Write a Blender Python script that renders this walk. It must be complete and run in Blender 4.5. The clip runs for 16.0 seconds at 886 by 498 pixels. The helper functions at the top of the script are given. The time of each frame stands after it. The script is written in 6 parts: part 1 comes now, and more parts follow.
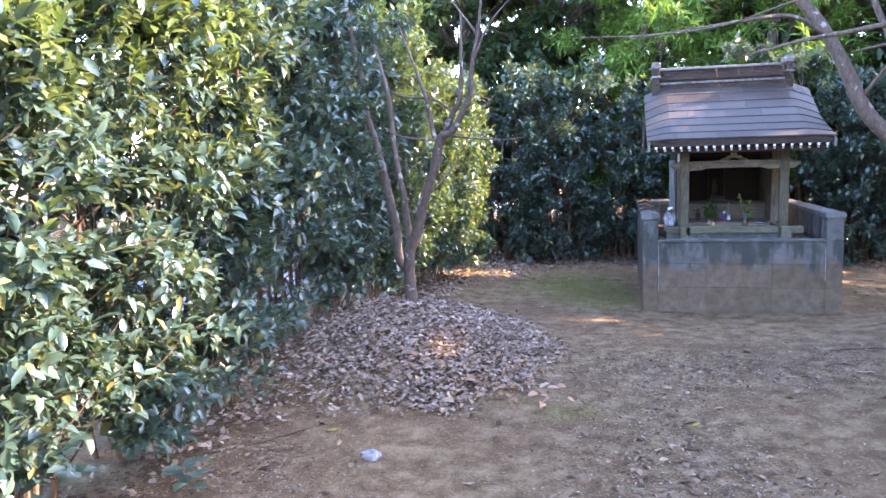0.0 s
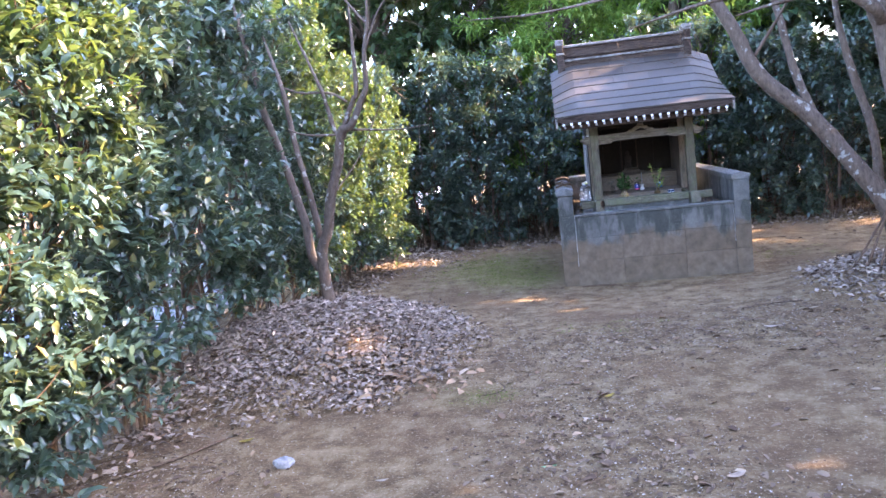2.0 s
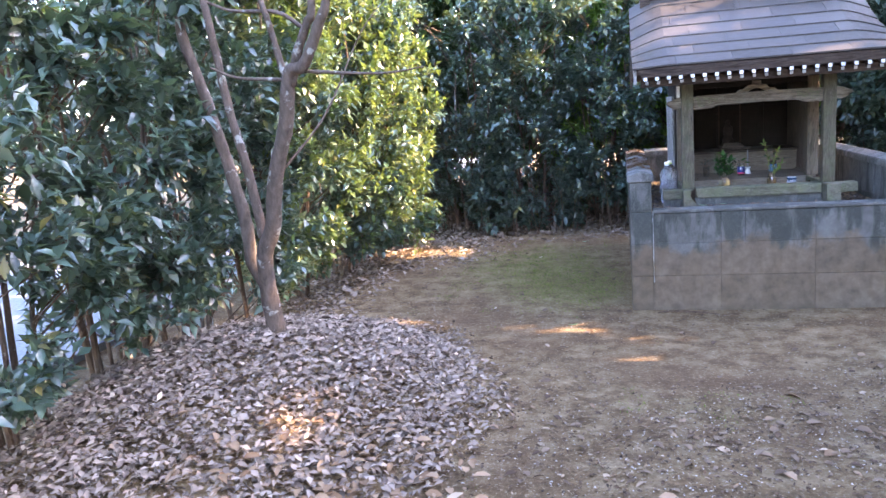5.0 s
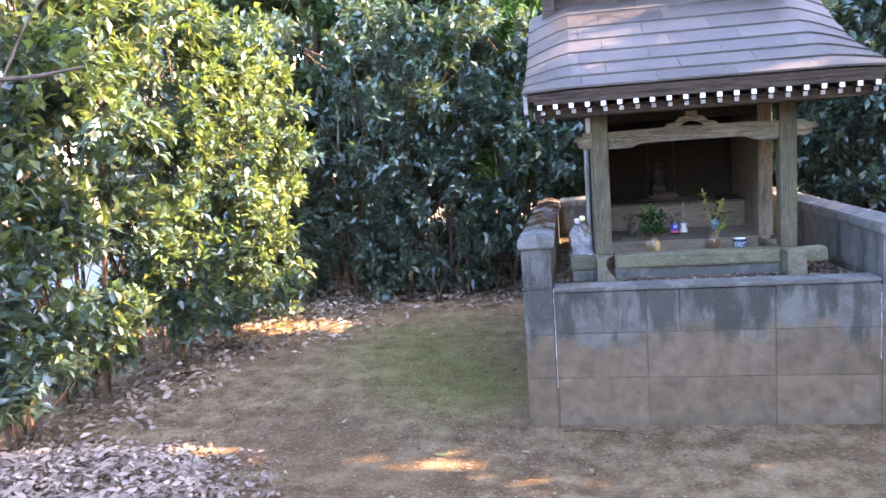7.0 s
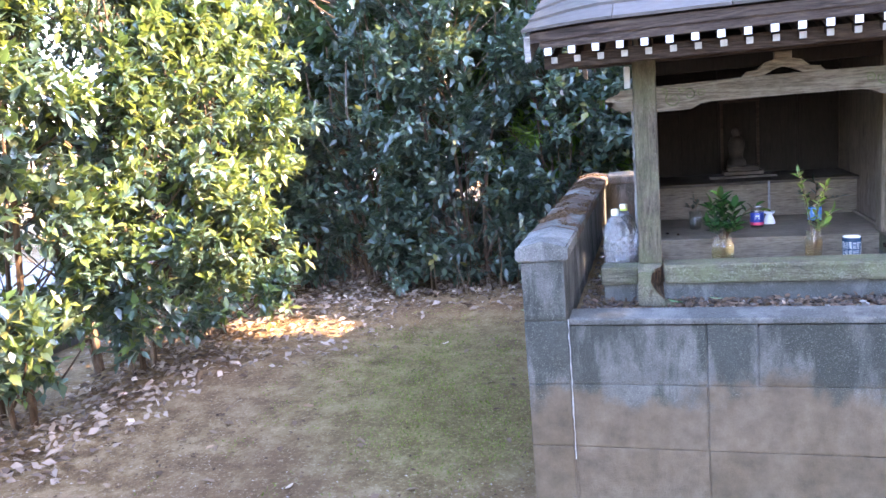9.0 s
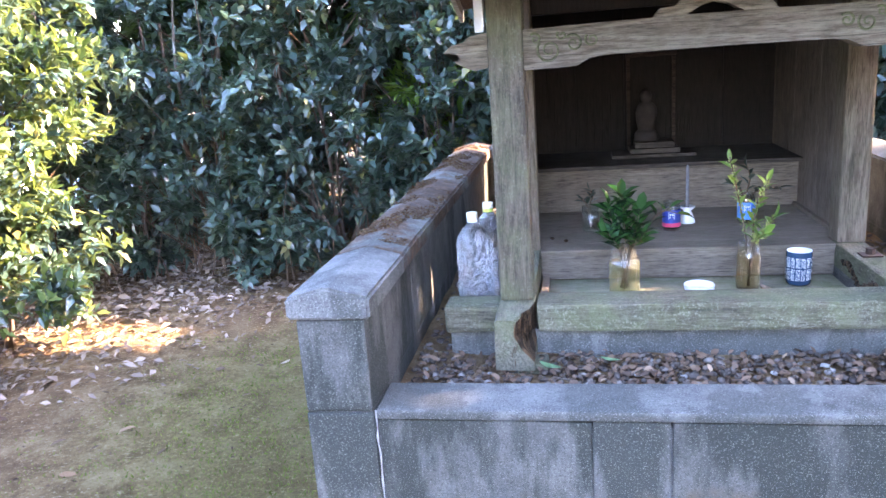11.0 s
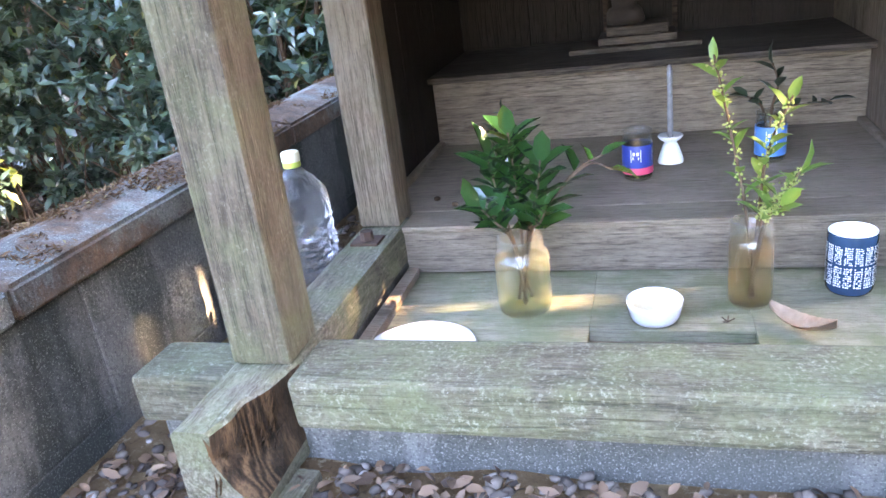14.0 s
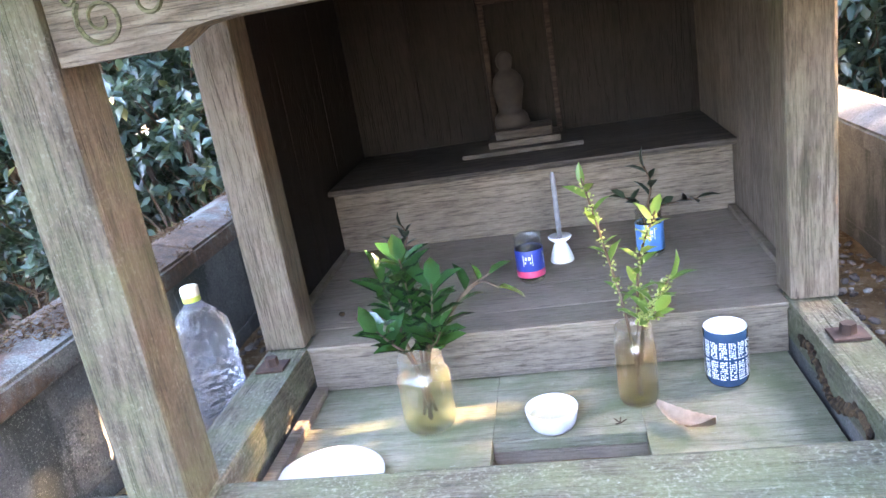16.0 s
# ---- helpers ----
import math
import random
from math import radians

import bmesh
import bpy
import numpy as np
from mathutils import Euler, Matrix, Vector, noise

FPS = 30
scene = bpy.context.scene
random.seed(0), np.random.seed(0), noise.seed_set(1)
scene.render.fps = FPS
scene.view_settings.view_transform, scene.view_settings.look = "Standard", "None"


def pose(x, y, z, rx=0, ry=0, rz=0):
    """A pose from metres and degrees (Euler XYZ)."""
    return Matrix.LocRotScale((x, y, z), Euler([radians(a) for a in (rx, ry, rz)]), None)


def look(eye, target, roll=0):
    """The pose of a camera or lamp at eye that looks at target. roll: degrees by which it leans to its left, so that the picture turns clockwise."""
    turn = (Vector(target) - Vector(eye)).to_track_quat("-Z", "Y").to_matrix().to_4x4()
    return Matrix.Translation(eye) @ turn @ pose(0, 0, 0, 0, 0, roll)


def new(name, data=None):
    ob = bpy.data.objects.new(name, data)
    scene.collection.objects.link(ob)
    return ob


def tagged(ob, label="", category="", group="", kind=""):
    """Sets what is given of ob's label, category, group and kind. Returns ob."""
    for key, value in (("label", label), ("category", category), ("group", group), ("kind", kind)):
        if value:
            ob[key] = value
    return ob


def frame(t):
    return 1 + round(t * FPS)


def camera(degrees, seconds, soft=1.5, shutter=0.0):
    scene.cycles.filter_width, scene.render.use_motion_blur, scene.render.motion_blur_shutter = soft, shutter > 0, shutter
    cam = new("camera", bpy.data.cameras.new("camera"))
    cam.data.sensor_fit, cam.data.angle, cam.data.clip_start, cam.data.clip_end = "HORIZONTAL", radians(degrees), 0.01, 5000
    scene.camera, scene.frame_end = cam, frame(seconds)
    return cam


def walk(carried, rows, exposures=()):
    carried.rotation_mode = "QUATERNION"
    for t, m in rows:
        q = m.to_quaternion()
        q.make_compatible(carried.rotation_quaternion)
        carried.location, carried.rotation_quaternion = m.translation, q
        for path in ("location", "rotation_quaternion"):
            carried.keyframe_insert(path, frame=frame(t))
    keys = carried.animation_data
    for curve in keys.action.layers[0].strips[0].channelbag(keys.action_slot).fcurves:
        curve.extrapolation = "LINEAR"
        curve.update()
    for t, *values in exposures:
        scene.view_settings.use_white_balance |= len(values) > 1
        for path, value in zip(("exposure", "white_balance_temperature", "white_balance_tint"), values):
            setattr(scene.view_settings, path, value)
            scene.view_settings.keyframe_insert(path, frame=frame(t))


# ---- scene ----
cam = camera(61.0, 16.0)
PATH = [
    (0, (0.355, 0.077, 1.513), (-0.109, 2.008, 1.284), -1.6),
    (0.5, (0.378, 0.087, 1.505), (0.023, 2.044, 1.288), -1.6),
    (1, (0.441, 0.097, 1.527), (0.166, 2.071, 1.363), -1.4),
    (1.5, (0.499, 0.133, 1.508), (0.272, 2.113, 1.349), -2.1),
    (2, (0.577, 0.185, 1.486), (0.259, 2.142, 1.225), -6.4),
    (2.3, (0.564, 0.323, 1.461), (0.196, 2.264, 1.151), -7.2),
    (2.5, (0.545, 0.463, 1.441), (0.134, 2.39, 1.097), -7.0),
    (2.9, (0.504, 0.679, 1.428), (-0.004, 2.564, 0.993), -3.4),
    (3, (0.472, 0.728, 1.428), (-0.067, 2.599, 0.972), -2.5),
    (3.5, (0.456, 1.116, 1.445), (-0.245, 2.933, 0.989), -1.6),
    (4, (0.436, 1.488, 1.411), (-0.319, 3.297, 1.013), -2.1),
    (4.5, (0.423, 1.955, 1.437), (-0.17, 3.826, 1.054), -2.8),
    (5, (0.521, 2.36, 1.475), (0.046, 4.27, 1.117), -4.3),
    (5.2, (0.556, 2.496, 1.467), (0.105, 4.415, 1.132), -4.8),
    (7.3, (0.837, 4.201, 1.411), (0.492, 6.153, 1.147), -3.9),
    (7.5, (0.838, 4.307, 1.402), (0.471, 6.253, 1.126), -4.0),
    (8, (0.871, 4.608, 1.396), (0.333, 6.512, 1.104), -4.1),
    (8.2, (0.933, 4.742, 1.412), (0.41, 6.65, 1.119), -4.3),
    (10.3, (1.086, 5.926, 1.402), (0.477, 7.772, 0.933), -6.4),
    (10.5, (1.123, 6.027, 1.395), (0.606, 7.899, 0.921), -5.8),
    (11, (1.131, 6.335, 1.397), (0.779, 8.242, 0.907), -4.2),
    (11.5, (1.209, 6.571, 1.377), (0.796, 8.453, 0.845), -5.3),
    (11.7, (1.266, 6.692, 1.367), (0.77, 8.558, 0.846), -7.3),
    (12, (1.392, 6.885, 1.403), (0.862, 8.74, 0.874), -9.6),
    (12.5, (1.406, 7.096, 1.388), (0.965, 8.992, 0.927), -7.4),
    (13, (1.373, 7.324, 1.349), (0.979, 9.23, 0.892), -4.0),
    (13.3, (1.45, 7.344, 1.335), (0.968, 9.214, 0.815), -6.2),
    (13.5, (1.439, 7.38, 1.317), (0.964, 9.221, 0.697), -5.9),
    (14, (1.472, 7.4, 1.261), (0.93, 9.177, 0.52), -7.7),
    (14.5, (1.466, 7.403, 1.275), (0.898, 9.168, 0.526), -7.7),
    (15, (1.479, 7.414, 1.295), (0.97, 9.215, 0.59), -7.9),
    (15.5, (1.526, 7.42, 1.326), (1.136, 9.273, 0.683), -8.9),
    (16, (1.534, 7.398, 1.348), (1.195, 9.276, 0.753), -9.8),
]
# the clip's camera opens up as it nears the dark shrine
EXPOSURES = [(0, 4.15, 6000, 30), (3, 4.3, 6200, 30), (5, 4.4, 6350, 29), (7.5, 4.72, 6550, 30), (11, 5.22, 6350, 30), (12, 5.36, 6350, 29), (13, 5.82, 6700, 27), (14, 5.72, 7050, 28), (16, 5.9, 7000, 28)]
walk(cam, [(t, look(eye, target, roll)) for t, eye, target, roll in PATH], EXPOSURES)

# ---- world and sun ----
SUN_AZ, SUN_EL = radians(8), radians(30)  # the sun stands over +x, a little towards +y
world = bpy.data.worlds.new("sky")
scene.world = world
world.use_nodes = True
wn = world.node_tree.nodes
sky = wn.new("ShaderNodeTexSky")
sky.sky_type = "NISHITA"
sky.sun_disc = False
sky.sun_elevation = SUN_EL
sky.sun_rotation = radians(90) - SUN_AZ
world.node_tree.links.new(sky.outputs[0], wn["Background"].inputs[0])
wn["Background"].inputs[1].default_value = 0.15
sun = new("sun", bpy.data.lights.new("sun", "SUN"))
sun.data.energy = 2.5
sun.data.angle = radians(0.5)
sun.data.color = (1.0, 0.76, 0.48)
sun.matrix_world = look((math.cos(SUN_AZ) * math.cos(SUN_EL) * 40, math.sin(SUN_AZ) * math.cos(SUN_EL) * 40, math.sin(SUN_EL) * 40), (0, 0, 0))

# ---- materials ----


def shader(name, rough=0.8, metal=0.0, spec=0.5):
    m = bpy.data.materials.new(name)
    m.use_nodes = True
    t = m.node_tree
    b = t.nodes["Principled BSDF"]
    b.inputs["Roughness"].default_value = rough
    b.inputs["Metallic"].default_value = metal
    b.inputs["Specular IOR Level"].default_value = spec
    return m, t, b


def node(t, kind, **inputs):
    n = t.nodes.new(kind)
    for key, value in inputs.items():
        n.inputs[key].default_value = value
    return n


def coords(t, scale=(1, 1, 1), space="Object"):
    tc = t.nodes.new("ShaderNodeTexCoord")
    mp = t.nodes.new("ShaderNodeMapping")
    mp.inputs["Scale"].default_value = scale
    if space == "World":
        geo = t.nodes.new("ShaderNodeNewGeometry")
        t.links.new(geo.outputs["Position"], mp.inputs["Vector"])
    else:
        t.links.new(tc.outputs[space], mp.inputs["Vector"])
    return mp.outputs["Vector"]


def noise_tex(t, vec, scale, detail=6.0, rough=0.6, distort=0.0):
    n = node(t, "ShaderNodeTexNoise", Scale=scale, Detail=detail, Roughness=rough, Distortion=distort)
    t.links.new(vec, n.inputs["Vector"])
    return n.outputs["Fac"]


def ramp(t, fac, stops):
    r = t.nodes.new("ShaderNodeValToRGB")
    e = r.color_ramp.elements
    while len(e) < len(stops):
        e.new(0.5)
    for el, (pos, col) in zip(e, stops):
        el.position = pos
        el.color = (*col, 1)
    t.links.new(fac, r.inputs["Fac"])
    return r.outputs["Color"]


def mix(t, fac, a, b, blend="MIX"):
    n = t.nodes.new("ShaderNodeMix")
    n.data_type = "RGBA"
    n.blend_type = blend
    for sock, v in ((n.inputs["Factor"], fac), (n.inputs["A"], a), (n.inputs["B"], b)):
        if isinstance(v, (int, float)):
            sock.default_value = v
        elif isinstance(v, tuple):
            sock.default_value = (*v, 1)
        else:
            t.links.new(v, sock)
    return n.outputs["Result"]


def maths(t, op, a, b=0.0):
    n = t.nodes.new("ShaderNodeMath")
    n.operation = op
    for sock, v in zip(n.inputs, (a, b)):
        if isinstance(v, (int, float)):
            sock.default_value = v
        else:
            t.links.new(v, sock)
    return n.outputs[0]


def piecewise(t, col, spread=0.16):
    """Slightly lighter or darker from piece to piece."""
    info = t.nodes.new("ShaderNodeObjectInfo")
    lo, hi = 1 - spread, 1.0
    return mix(t, 1.0, col, ramp(t, info.outputs["Random"], [(0.0, (lo, lo, lo * 0.98)), (1.0, (hi, hi, hi))]), "MULTIPLY")


def bump(t, b, height, strength=0.4, distance=0.01):
    n = node(t, "ShaderNodeBump", Strength=strength, Distance=distance)
    t.links.new(height, n.inputs["Height"])
    t.links.new(n.outputs["Normal"], b.inputs["Normal"])


def leaf_material(name, dark, light, odd, rough=0.35, through_light=0.3, spec=0.5):
    m, t, b = shader(name, rough, spec=spec)
    geo = t.nodes.new("ShaderNodeNewGeometry")
    col = ramp(t, geo.outputs["Random Per Island"], [(0.0, dark), (0.75, light), (0.93, light), (1.0, odd)])
    t.links.new(col, b.inputs["Base Color"])
    n = noise_tex(t, coords(t, space="World"), 55.0, 2.0)
    bump(t, b, n, 0.25, 0.01)
    tr = t.nodes.new("ShaderNodeBsdfTranslucent")
    t.links.new(mix(t, 0.5 if through_light > 0.1 else 0.0, col, (0.22, 0.30, 0.03)), tr.inputs["Color"])
    ms = t.nodes.new("ShaderNodeMixShader")
    ms.inputs[0].default_value = through_light
    t.links.new(b.outputs[0], ms.inputs[1])
    t.links.new(tr.outputs[0], ms.inputs[2])
    t.links.new(ms.outputs[0], t.nodes["Material Output"].inputs["Surface"])
    return m


def wood_material(name, dark, mid, pale, axis="z", algae=0.0, rough=0.8, lichen=0.0, bold=0.075, fine=0.7, tone=0.22):
    m, t, b = shader(name, rough, spec=0.25)
    squash = {"x": (0.06, 1, 1), "y": (1, 0.06, 1), "z": (1, 1, 0.06)}[axis]
    v = coords(t, squash, "World")
    long = coords(t, tuple(0.14 if q < 1 else 1 for q in squash), "World")
    fibre = noise_tex(t, long, 230.0, 7.0, 0.72, 0.3)
    figure = maths(t, "SINE", maths(t, "MULTIPLY", noise_tex(t, long, 6.5, 3.0, 0.45, 0.3), 150.0))
    grain = maths(t, "ADD", maths(t, "MULTIPLY", figure, bold), maths(t, "ADD", maths(t, "MULTIPLY", fibre, fine), 0.5 - fine * 0.5))
    broad = noise_tex(t, v, 26.0, 4.0, 0.6, 0.3)
    spots = noise_tex(t, coords(t, space="World"), 7.0, 6.0, 0.65)
    crack = ramp(t, noise_tex(t, coords(t, tuple(0.4 * q if q < 1 else q for q in squash), "World"), 48.0, 3.0, 0.5, 0.3), [(0.485, (0, 0, 0)), (0.5, (1, 1, 1)), (0.515, (0, 0, 0))])
    col = ramp(t, grain, [(0.36, dark), (0.5, mid), (0.64, pale)])
    col = mix(t, ramp(t, broad, [(0.40, (0, 0, 0)), (0.65, (0.26, 0.26, 0.26))]), col, dark, "MIX")
    col = mix(t, ramp(t, spots, [(0.45, (0, 0, 0)), (0.7, (0.5, 0.5, 0.5))]), col, pale)
    knots = noise_tex(t, coords(t, tuple(0.22 if q < 1 else 1.4 for q in squash), "World"), 11.0, 4.0, 0.6)
    col = mix(t, maths(t, "MULTIPLY", ramp(t, knots, [(0.63, (0, 0, 0)), (0.72, (1, 1, 1))]), 0.7), col, tuple(0.55 * q for q in dark))
    col = mix(t, maths(t, "MULTIPLY", crack, 0.38), col, tuple(0.35 * q for q in dark))
    speck = ramp(t, noise_tex(t, coords(t, space="World"), 240.0, 4.0, 0.7), [(0.58, (0, 0, 0)), (0.68, (0.4, 0.4, 0.4))])
    col = mix(t, speck, col, tuple(0.4 * q for q in dark))
    hair = ramp(t, noise_tex(t, coords(t, tuple(0.05 if q < 1 else 1 for q in squash), "World"), 420.0, 3.0, 0.6), [(0.34, (1, 1, 1)), (0.44, (0, 0, 0))])
    col = mix(t, maths(t, "MULTIPLY", hair, 0.5), col, tuple(0.4 * q for q in dark))
    if algae:
        green = noise_tex(t, coords(t, space="World"), 9.0, 8.0, 0.7)
        col = mix(t, maths(t, "MULTIPLY", ramp(t, green, [(0.42, (0, 0, 0)), (0.62, (1, 1, 1))]), algae), col, (0.13, 0.15, 0.07))
        lich = noise_tex(t, coords(t, tuple(min(1, q * 9) for q in squash), "World"), 110.0, 7.0, 0.8)
        col = mix(t, maths(t, "MULTIPLY", ramp(t, lich, [(0.62, (0, 0, 0)), (0.7, (1, 1, 1))]), algae), col, (0.42, 0.43, 0.38))
    if lichen:
        dots = noise_tex(t, coords(t, space="World"), 150.0, 6.0, 0.75)
        where = ramp(t, noise_tex(t, coords(t, space="World"), 16.0, 5.0, 0.7), [(0.40, (0.15, 0.15, 0.15)), (0.62, (1, 1, 1))])
        col = mix(t, maths(t, "MULTIPLY", maths(t, "MULTIPLY", ramp(t, dots, [(0.53, (0, 0, 0)), (0.62, (1, 1, 1))]), where), lichen), col, (0.40, 0.40, 0.31))
        col = mix(t, maths(t, "MULTIPLY", ramp(t, dots, [(0.33, (1, 1, 1)), (0.45, (0, 0, 0))]), lichen), col, (0.035, 0.032, 0.018))
    t.links.new(piecewise(t, col, tone), b.inputs["Base Color"])
    bump(t, b, maths(t, "SUBTRACT", maths(t, "SUBTRACT", maths(t, "ADD", grain, broad), crack), maths(t, "MULTIPLY", hair, 0.5)), 0.6, 0.003)
    return m


def concrete_material(name, dark, pale, moss=0.5, rust=0.0):
    m, t, b = shader(name, 0.9, spec=0.2)
    v = coords(t, space="World")
    fine = noise_tex(t, v, 160.0, 4.0, 0.7)
    mid = noise_tex(t, v, 14.0, 6.0, 0.65)
    big = noise_tex(t, v, 3.2, 5.0, 0.6)
    col = ramp(t, mid, [(0.3, dark), (0.68, pale)])
    col = mix(t, maths(t, "MULTIPLY", fine, 0.55), col, (0.10, 0.10, 0.10))
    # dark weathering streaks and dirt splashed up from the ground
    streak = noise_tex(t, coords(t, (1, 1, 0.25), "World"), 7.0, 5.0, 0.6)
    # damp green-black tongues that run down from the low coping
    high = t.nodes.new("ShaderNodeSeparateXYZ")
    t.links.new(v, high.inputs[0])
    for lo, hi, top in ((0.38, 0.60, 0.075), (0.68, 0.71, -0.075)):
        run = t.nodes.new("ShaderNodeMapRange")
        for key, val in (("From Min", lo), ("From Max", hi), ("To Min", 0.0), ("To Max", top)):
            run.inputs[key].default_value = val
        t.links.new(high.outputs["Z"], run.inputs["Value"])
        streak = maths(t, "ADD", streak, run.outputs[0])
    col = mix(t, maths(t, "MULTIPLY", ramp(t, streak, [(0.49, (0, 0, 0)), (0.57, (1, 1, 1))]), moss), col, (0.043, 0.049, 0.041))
    grit = ramp(t, noise_tex(t, v, 210.0, 4.0, 0.7), [(0.36, (1, 1, 1)), (0.5, (0, 0, 0))])
    col = mix(t, maths(t, "MULTIPLY", grit, 0.6), col, (0.04, 0.04, 0.04))
    sep = t.nodes.new("ShaderNodeSeparateXYZ")
    t.links.new(v, sep.inputs[0])
    pits = ramp(t, noise_tex(t, v, 330.0, 3.0, 0.6), [(0.56, (0, 0, 0)), (0.66, (1, 1, 1))])
    col = mix(t, maths(t, "MULTIPLY", pits, 0.45), col, tuple(min(1.0, 1.7 * q) for q in pale))
    level = maths(t, "ADD", sep.outputs["Z"], maths(t, "MULTIPLY", maths(t, "SUBTRACT", big, 0.5), 0.55))
    dirt = t.nodes.new("ShaderNodeMapRange")
    dirt.interpolation_type = "SMOOTHSTEP"
    for key, val in (("From Min", 0.49), ("From Max", 0.40), ("To Min", 0.0), ("To Max", 0.85)):
        dirt.inputs[key].default_value = val
    t.links.new(level, dirt.inputs["Value"])
    soil = ramp(t, mid, [(0.3, (0.098, 0.073, 0.048)), (0.7, (0.172, 0.132, 0.088))])
    col = mix(t, dirt.outputs[0], col, soil)
    if rust:
        rusty = ramp(t, noise_tex(t, v, 30.0, 6.0, 0.7), [(0.35, (0.045, 0.023, 0.012)), (0.60, (0.15, 0.075, 0.036)), (0.76, (0.30, 0.27, 0.22))])
        col = mix(t, maths(t, "MULTIPLY", ramp(t, noise_tex(t, v, 5.0, 7.0, 0.7), [(0.42, (0, 0, 0)), (0.51, (1, 1, 1))]), rust), col, rusty)
    t.links.new(piecewise(t, col, 0.2), b.inputs["Base Color"])
    bump(t, b, maths(t, "ADD", maths(t, "MULTIPLY", fine, 0.7), mid), 0.7, 0.006)
    return m


def plain_material(name, col, rough=0.5, metal=0.0, spec=0.5, vary=0.15):
    m, t, b = shader(name, rough, metal, spec)
    n = noise_tex(t, coords(t, space="World"), 40.0, 5.0)
    c = ramp(t, n, [(0.3, tuple(x * (1 - vary) for x in col)), (0.7, tuple(min(1, x * (1 + vary)) for x in col))])
    t.links.new(c, b.inputs["Base Color"])
    bump(t, b, n, 0.1, 0.003)
    return m


def bark_material(name, dark, pale, lichen=0.5):
    m, t, b = shader(name, 0.9, spec=0.15)
    v = coords(t, (1, 1, 0.35), "World")
    n = noise_tex(t, v, 38.0, 6.0, 0.7)
    patch = noise_tex(t, coords(t, space="World"), 13.0, 4.0, 0.6)
    col = ramp(t, n, [(0.3, dark), (0.7, pale)])
    col = mix(t, maths(t, "MULTIPLY", ramp(t, patch, [(0.6, (0, 0, 0)), (0.66, (1, 1, 1))]), lichen), col, (0.45, 0.46, 0.42))
    t.links.new(col, b.inputs["Base Color"])
    bump(t, b, n, 0.8, 0.008)
    return m


def ground_material():
    m, t, b = shader("bare_earth", 0.95, spec=0.12)
    v = coords(t, space="World")
    big = noise_tex(t, v, 0.9, 5.0, 0.6)
    mid = noise_tex(t, v, 6.0, 7.0, 0.7)
    fine = noise_tex(t, v, 55.0, 8.0, 0.8)
    col = ramp(t, mid, [(0.30, (0.072, 0.044, 0.022)), (0.50, (0.190, 0.128, 0.066)), (0.70, (0.325, 0.245, 0.144))])
    col = mix(t, maths(t, "MULTIPLY", ramp(t, big, [(0.45, (0, 0, 0)), (0.65, (1, 1, 1))]), 0.6), col, (0.125, 0.074, 0.040))
    col = mix(t, maths(t, "MULTIPLY", ramp(t, fine, [(0.55, (0, 0, 0)), (0.63, (1, 1, 1))]), 0.7), col, (0.40, 0.34, 0.235))
    col = mix(t, maths(t, "MULTIPLY", ramp(t, fine, [(0.34, (1, 1, 1)), (0.45, (0, 0, 0))]), 0.65), col, (0.05, 0.034, 0.025))
    att = t.nodes.new("ShaderNodeAttribute")
    att.attribute_name = "moss"
    amount = maths(t, "MULTIPLY", att.outputs["Fac"], maths(t, "ADD", mid, 0.35))
    moss = ramp(t, fine, [(0.35, (0.065, 0.068, 0.016)), (0.65, (0.24, 0.225, 0.06))])
    col = mix(t, ramp(t, amount, [(0.22, (0, 0, 0)), (0.9, (0.45, 0.45, 0.45))]), col, moss)
    t.links.new(col, b.inputs["Base Color"])
    bump(t, b, maths(t, "ADD", mid, maths(t, "MULTIPLY", fine, 0.8)), 1.0, 0.025)
    return m


M_EARTH = ground_material()
M_LEAF = leaf_material("hedge_leaf", (0.023, 0.051, 0.044), (0.064, 0.112, 0.086), (0.20, 0.18, 0.05), 0.29, 0.22, 0.85)
# Young shoots; their yellow-green also stands in for sunlit foliage.
M_LEAF_YOUNG_LIT = leaf_material("young_sunlit_hedge_leaf", (0.058, 0.108, 0.032), (0.135, 0.180, 0.055), (0.26, 0.22, 0.06), 0.36, 0.36, 0.6)
M_LEAF_FAR = leaf_material("woodland_leaf", (0.012, 0.036, 0.020), (0.045, 0.09, 0.036), (0.12, 0.12, 0.03), 0.36, 0.28)
M_LEAF_BAMBOO = leaf_material("light_green_leaf", (0.07, 0.17, 0.03), (0.18, 0.32, 0.06), (0.32, 0.36, 0.08), 0.5, 0.5)
M_DEAD = leaf_material("dead_leaf", (0.105, 0.076, 0.056), (0.300, 0.236, 0.183), (0.48, 0.395, 0.31), 0.8, 0.05, 0.2)
M_BARK = bark_material("grey_brown_bark", (0.055, 0.04, 0.03), (0.165, 0.126, 0.095))
M_BARK_PALE = bark_material("lichened_bark", (0.06, 0.045, 0.036), (0.155, 0.122, 0.098), 0.6)
M_TWIG = bark_material("twig_bark", (0.055, 0.036, 0.024), (0.15, 0.10, 0.065), 0.1)
M_POST = wood_material("weathered_post_wood", (0.040, 0.031, 0.020), (0.104, 0.084, 0.057), (0.185, 0.154, 0.110), "z", 0.5, lichen=0.2, bold=0.05, fine=0.65)
M_BEAM = wood_material("weathered_beam_wood", (0.09, 0.068, 0.046), (0.19, 0.152, 0.108), (0.29, 0.245, 0.18), "x", 0.15)
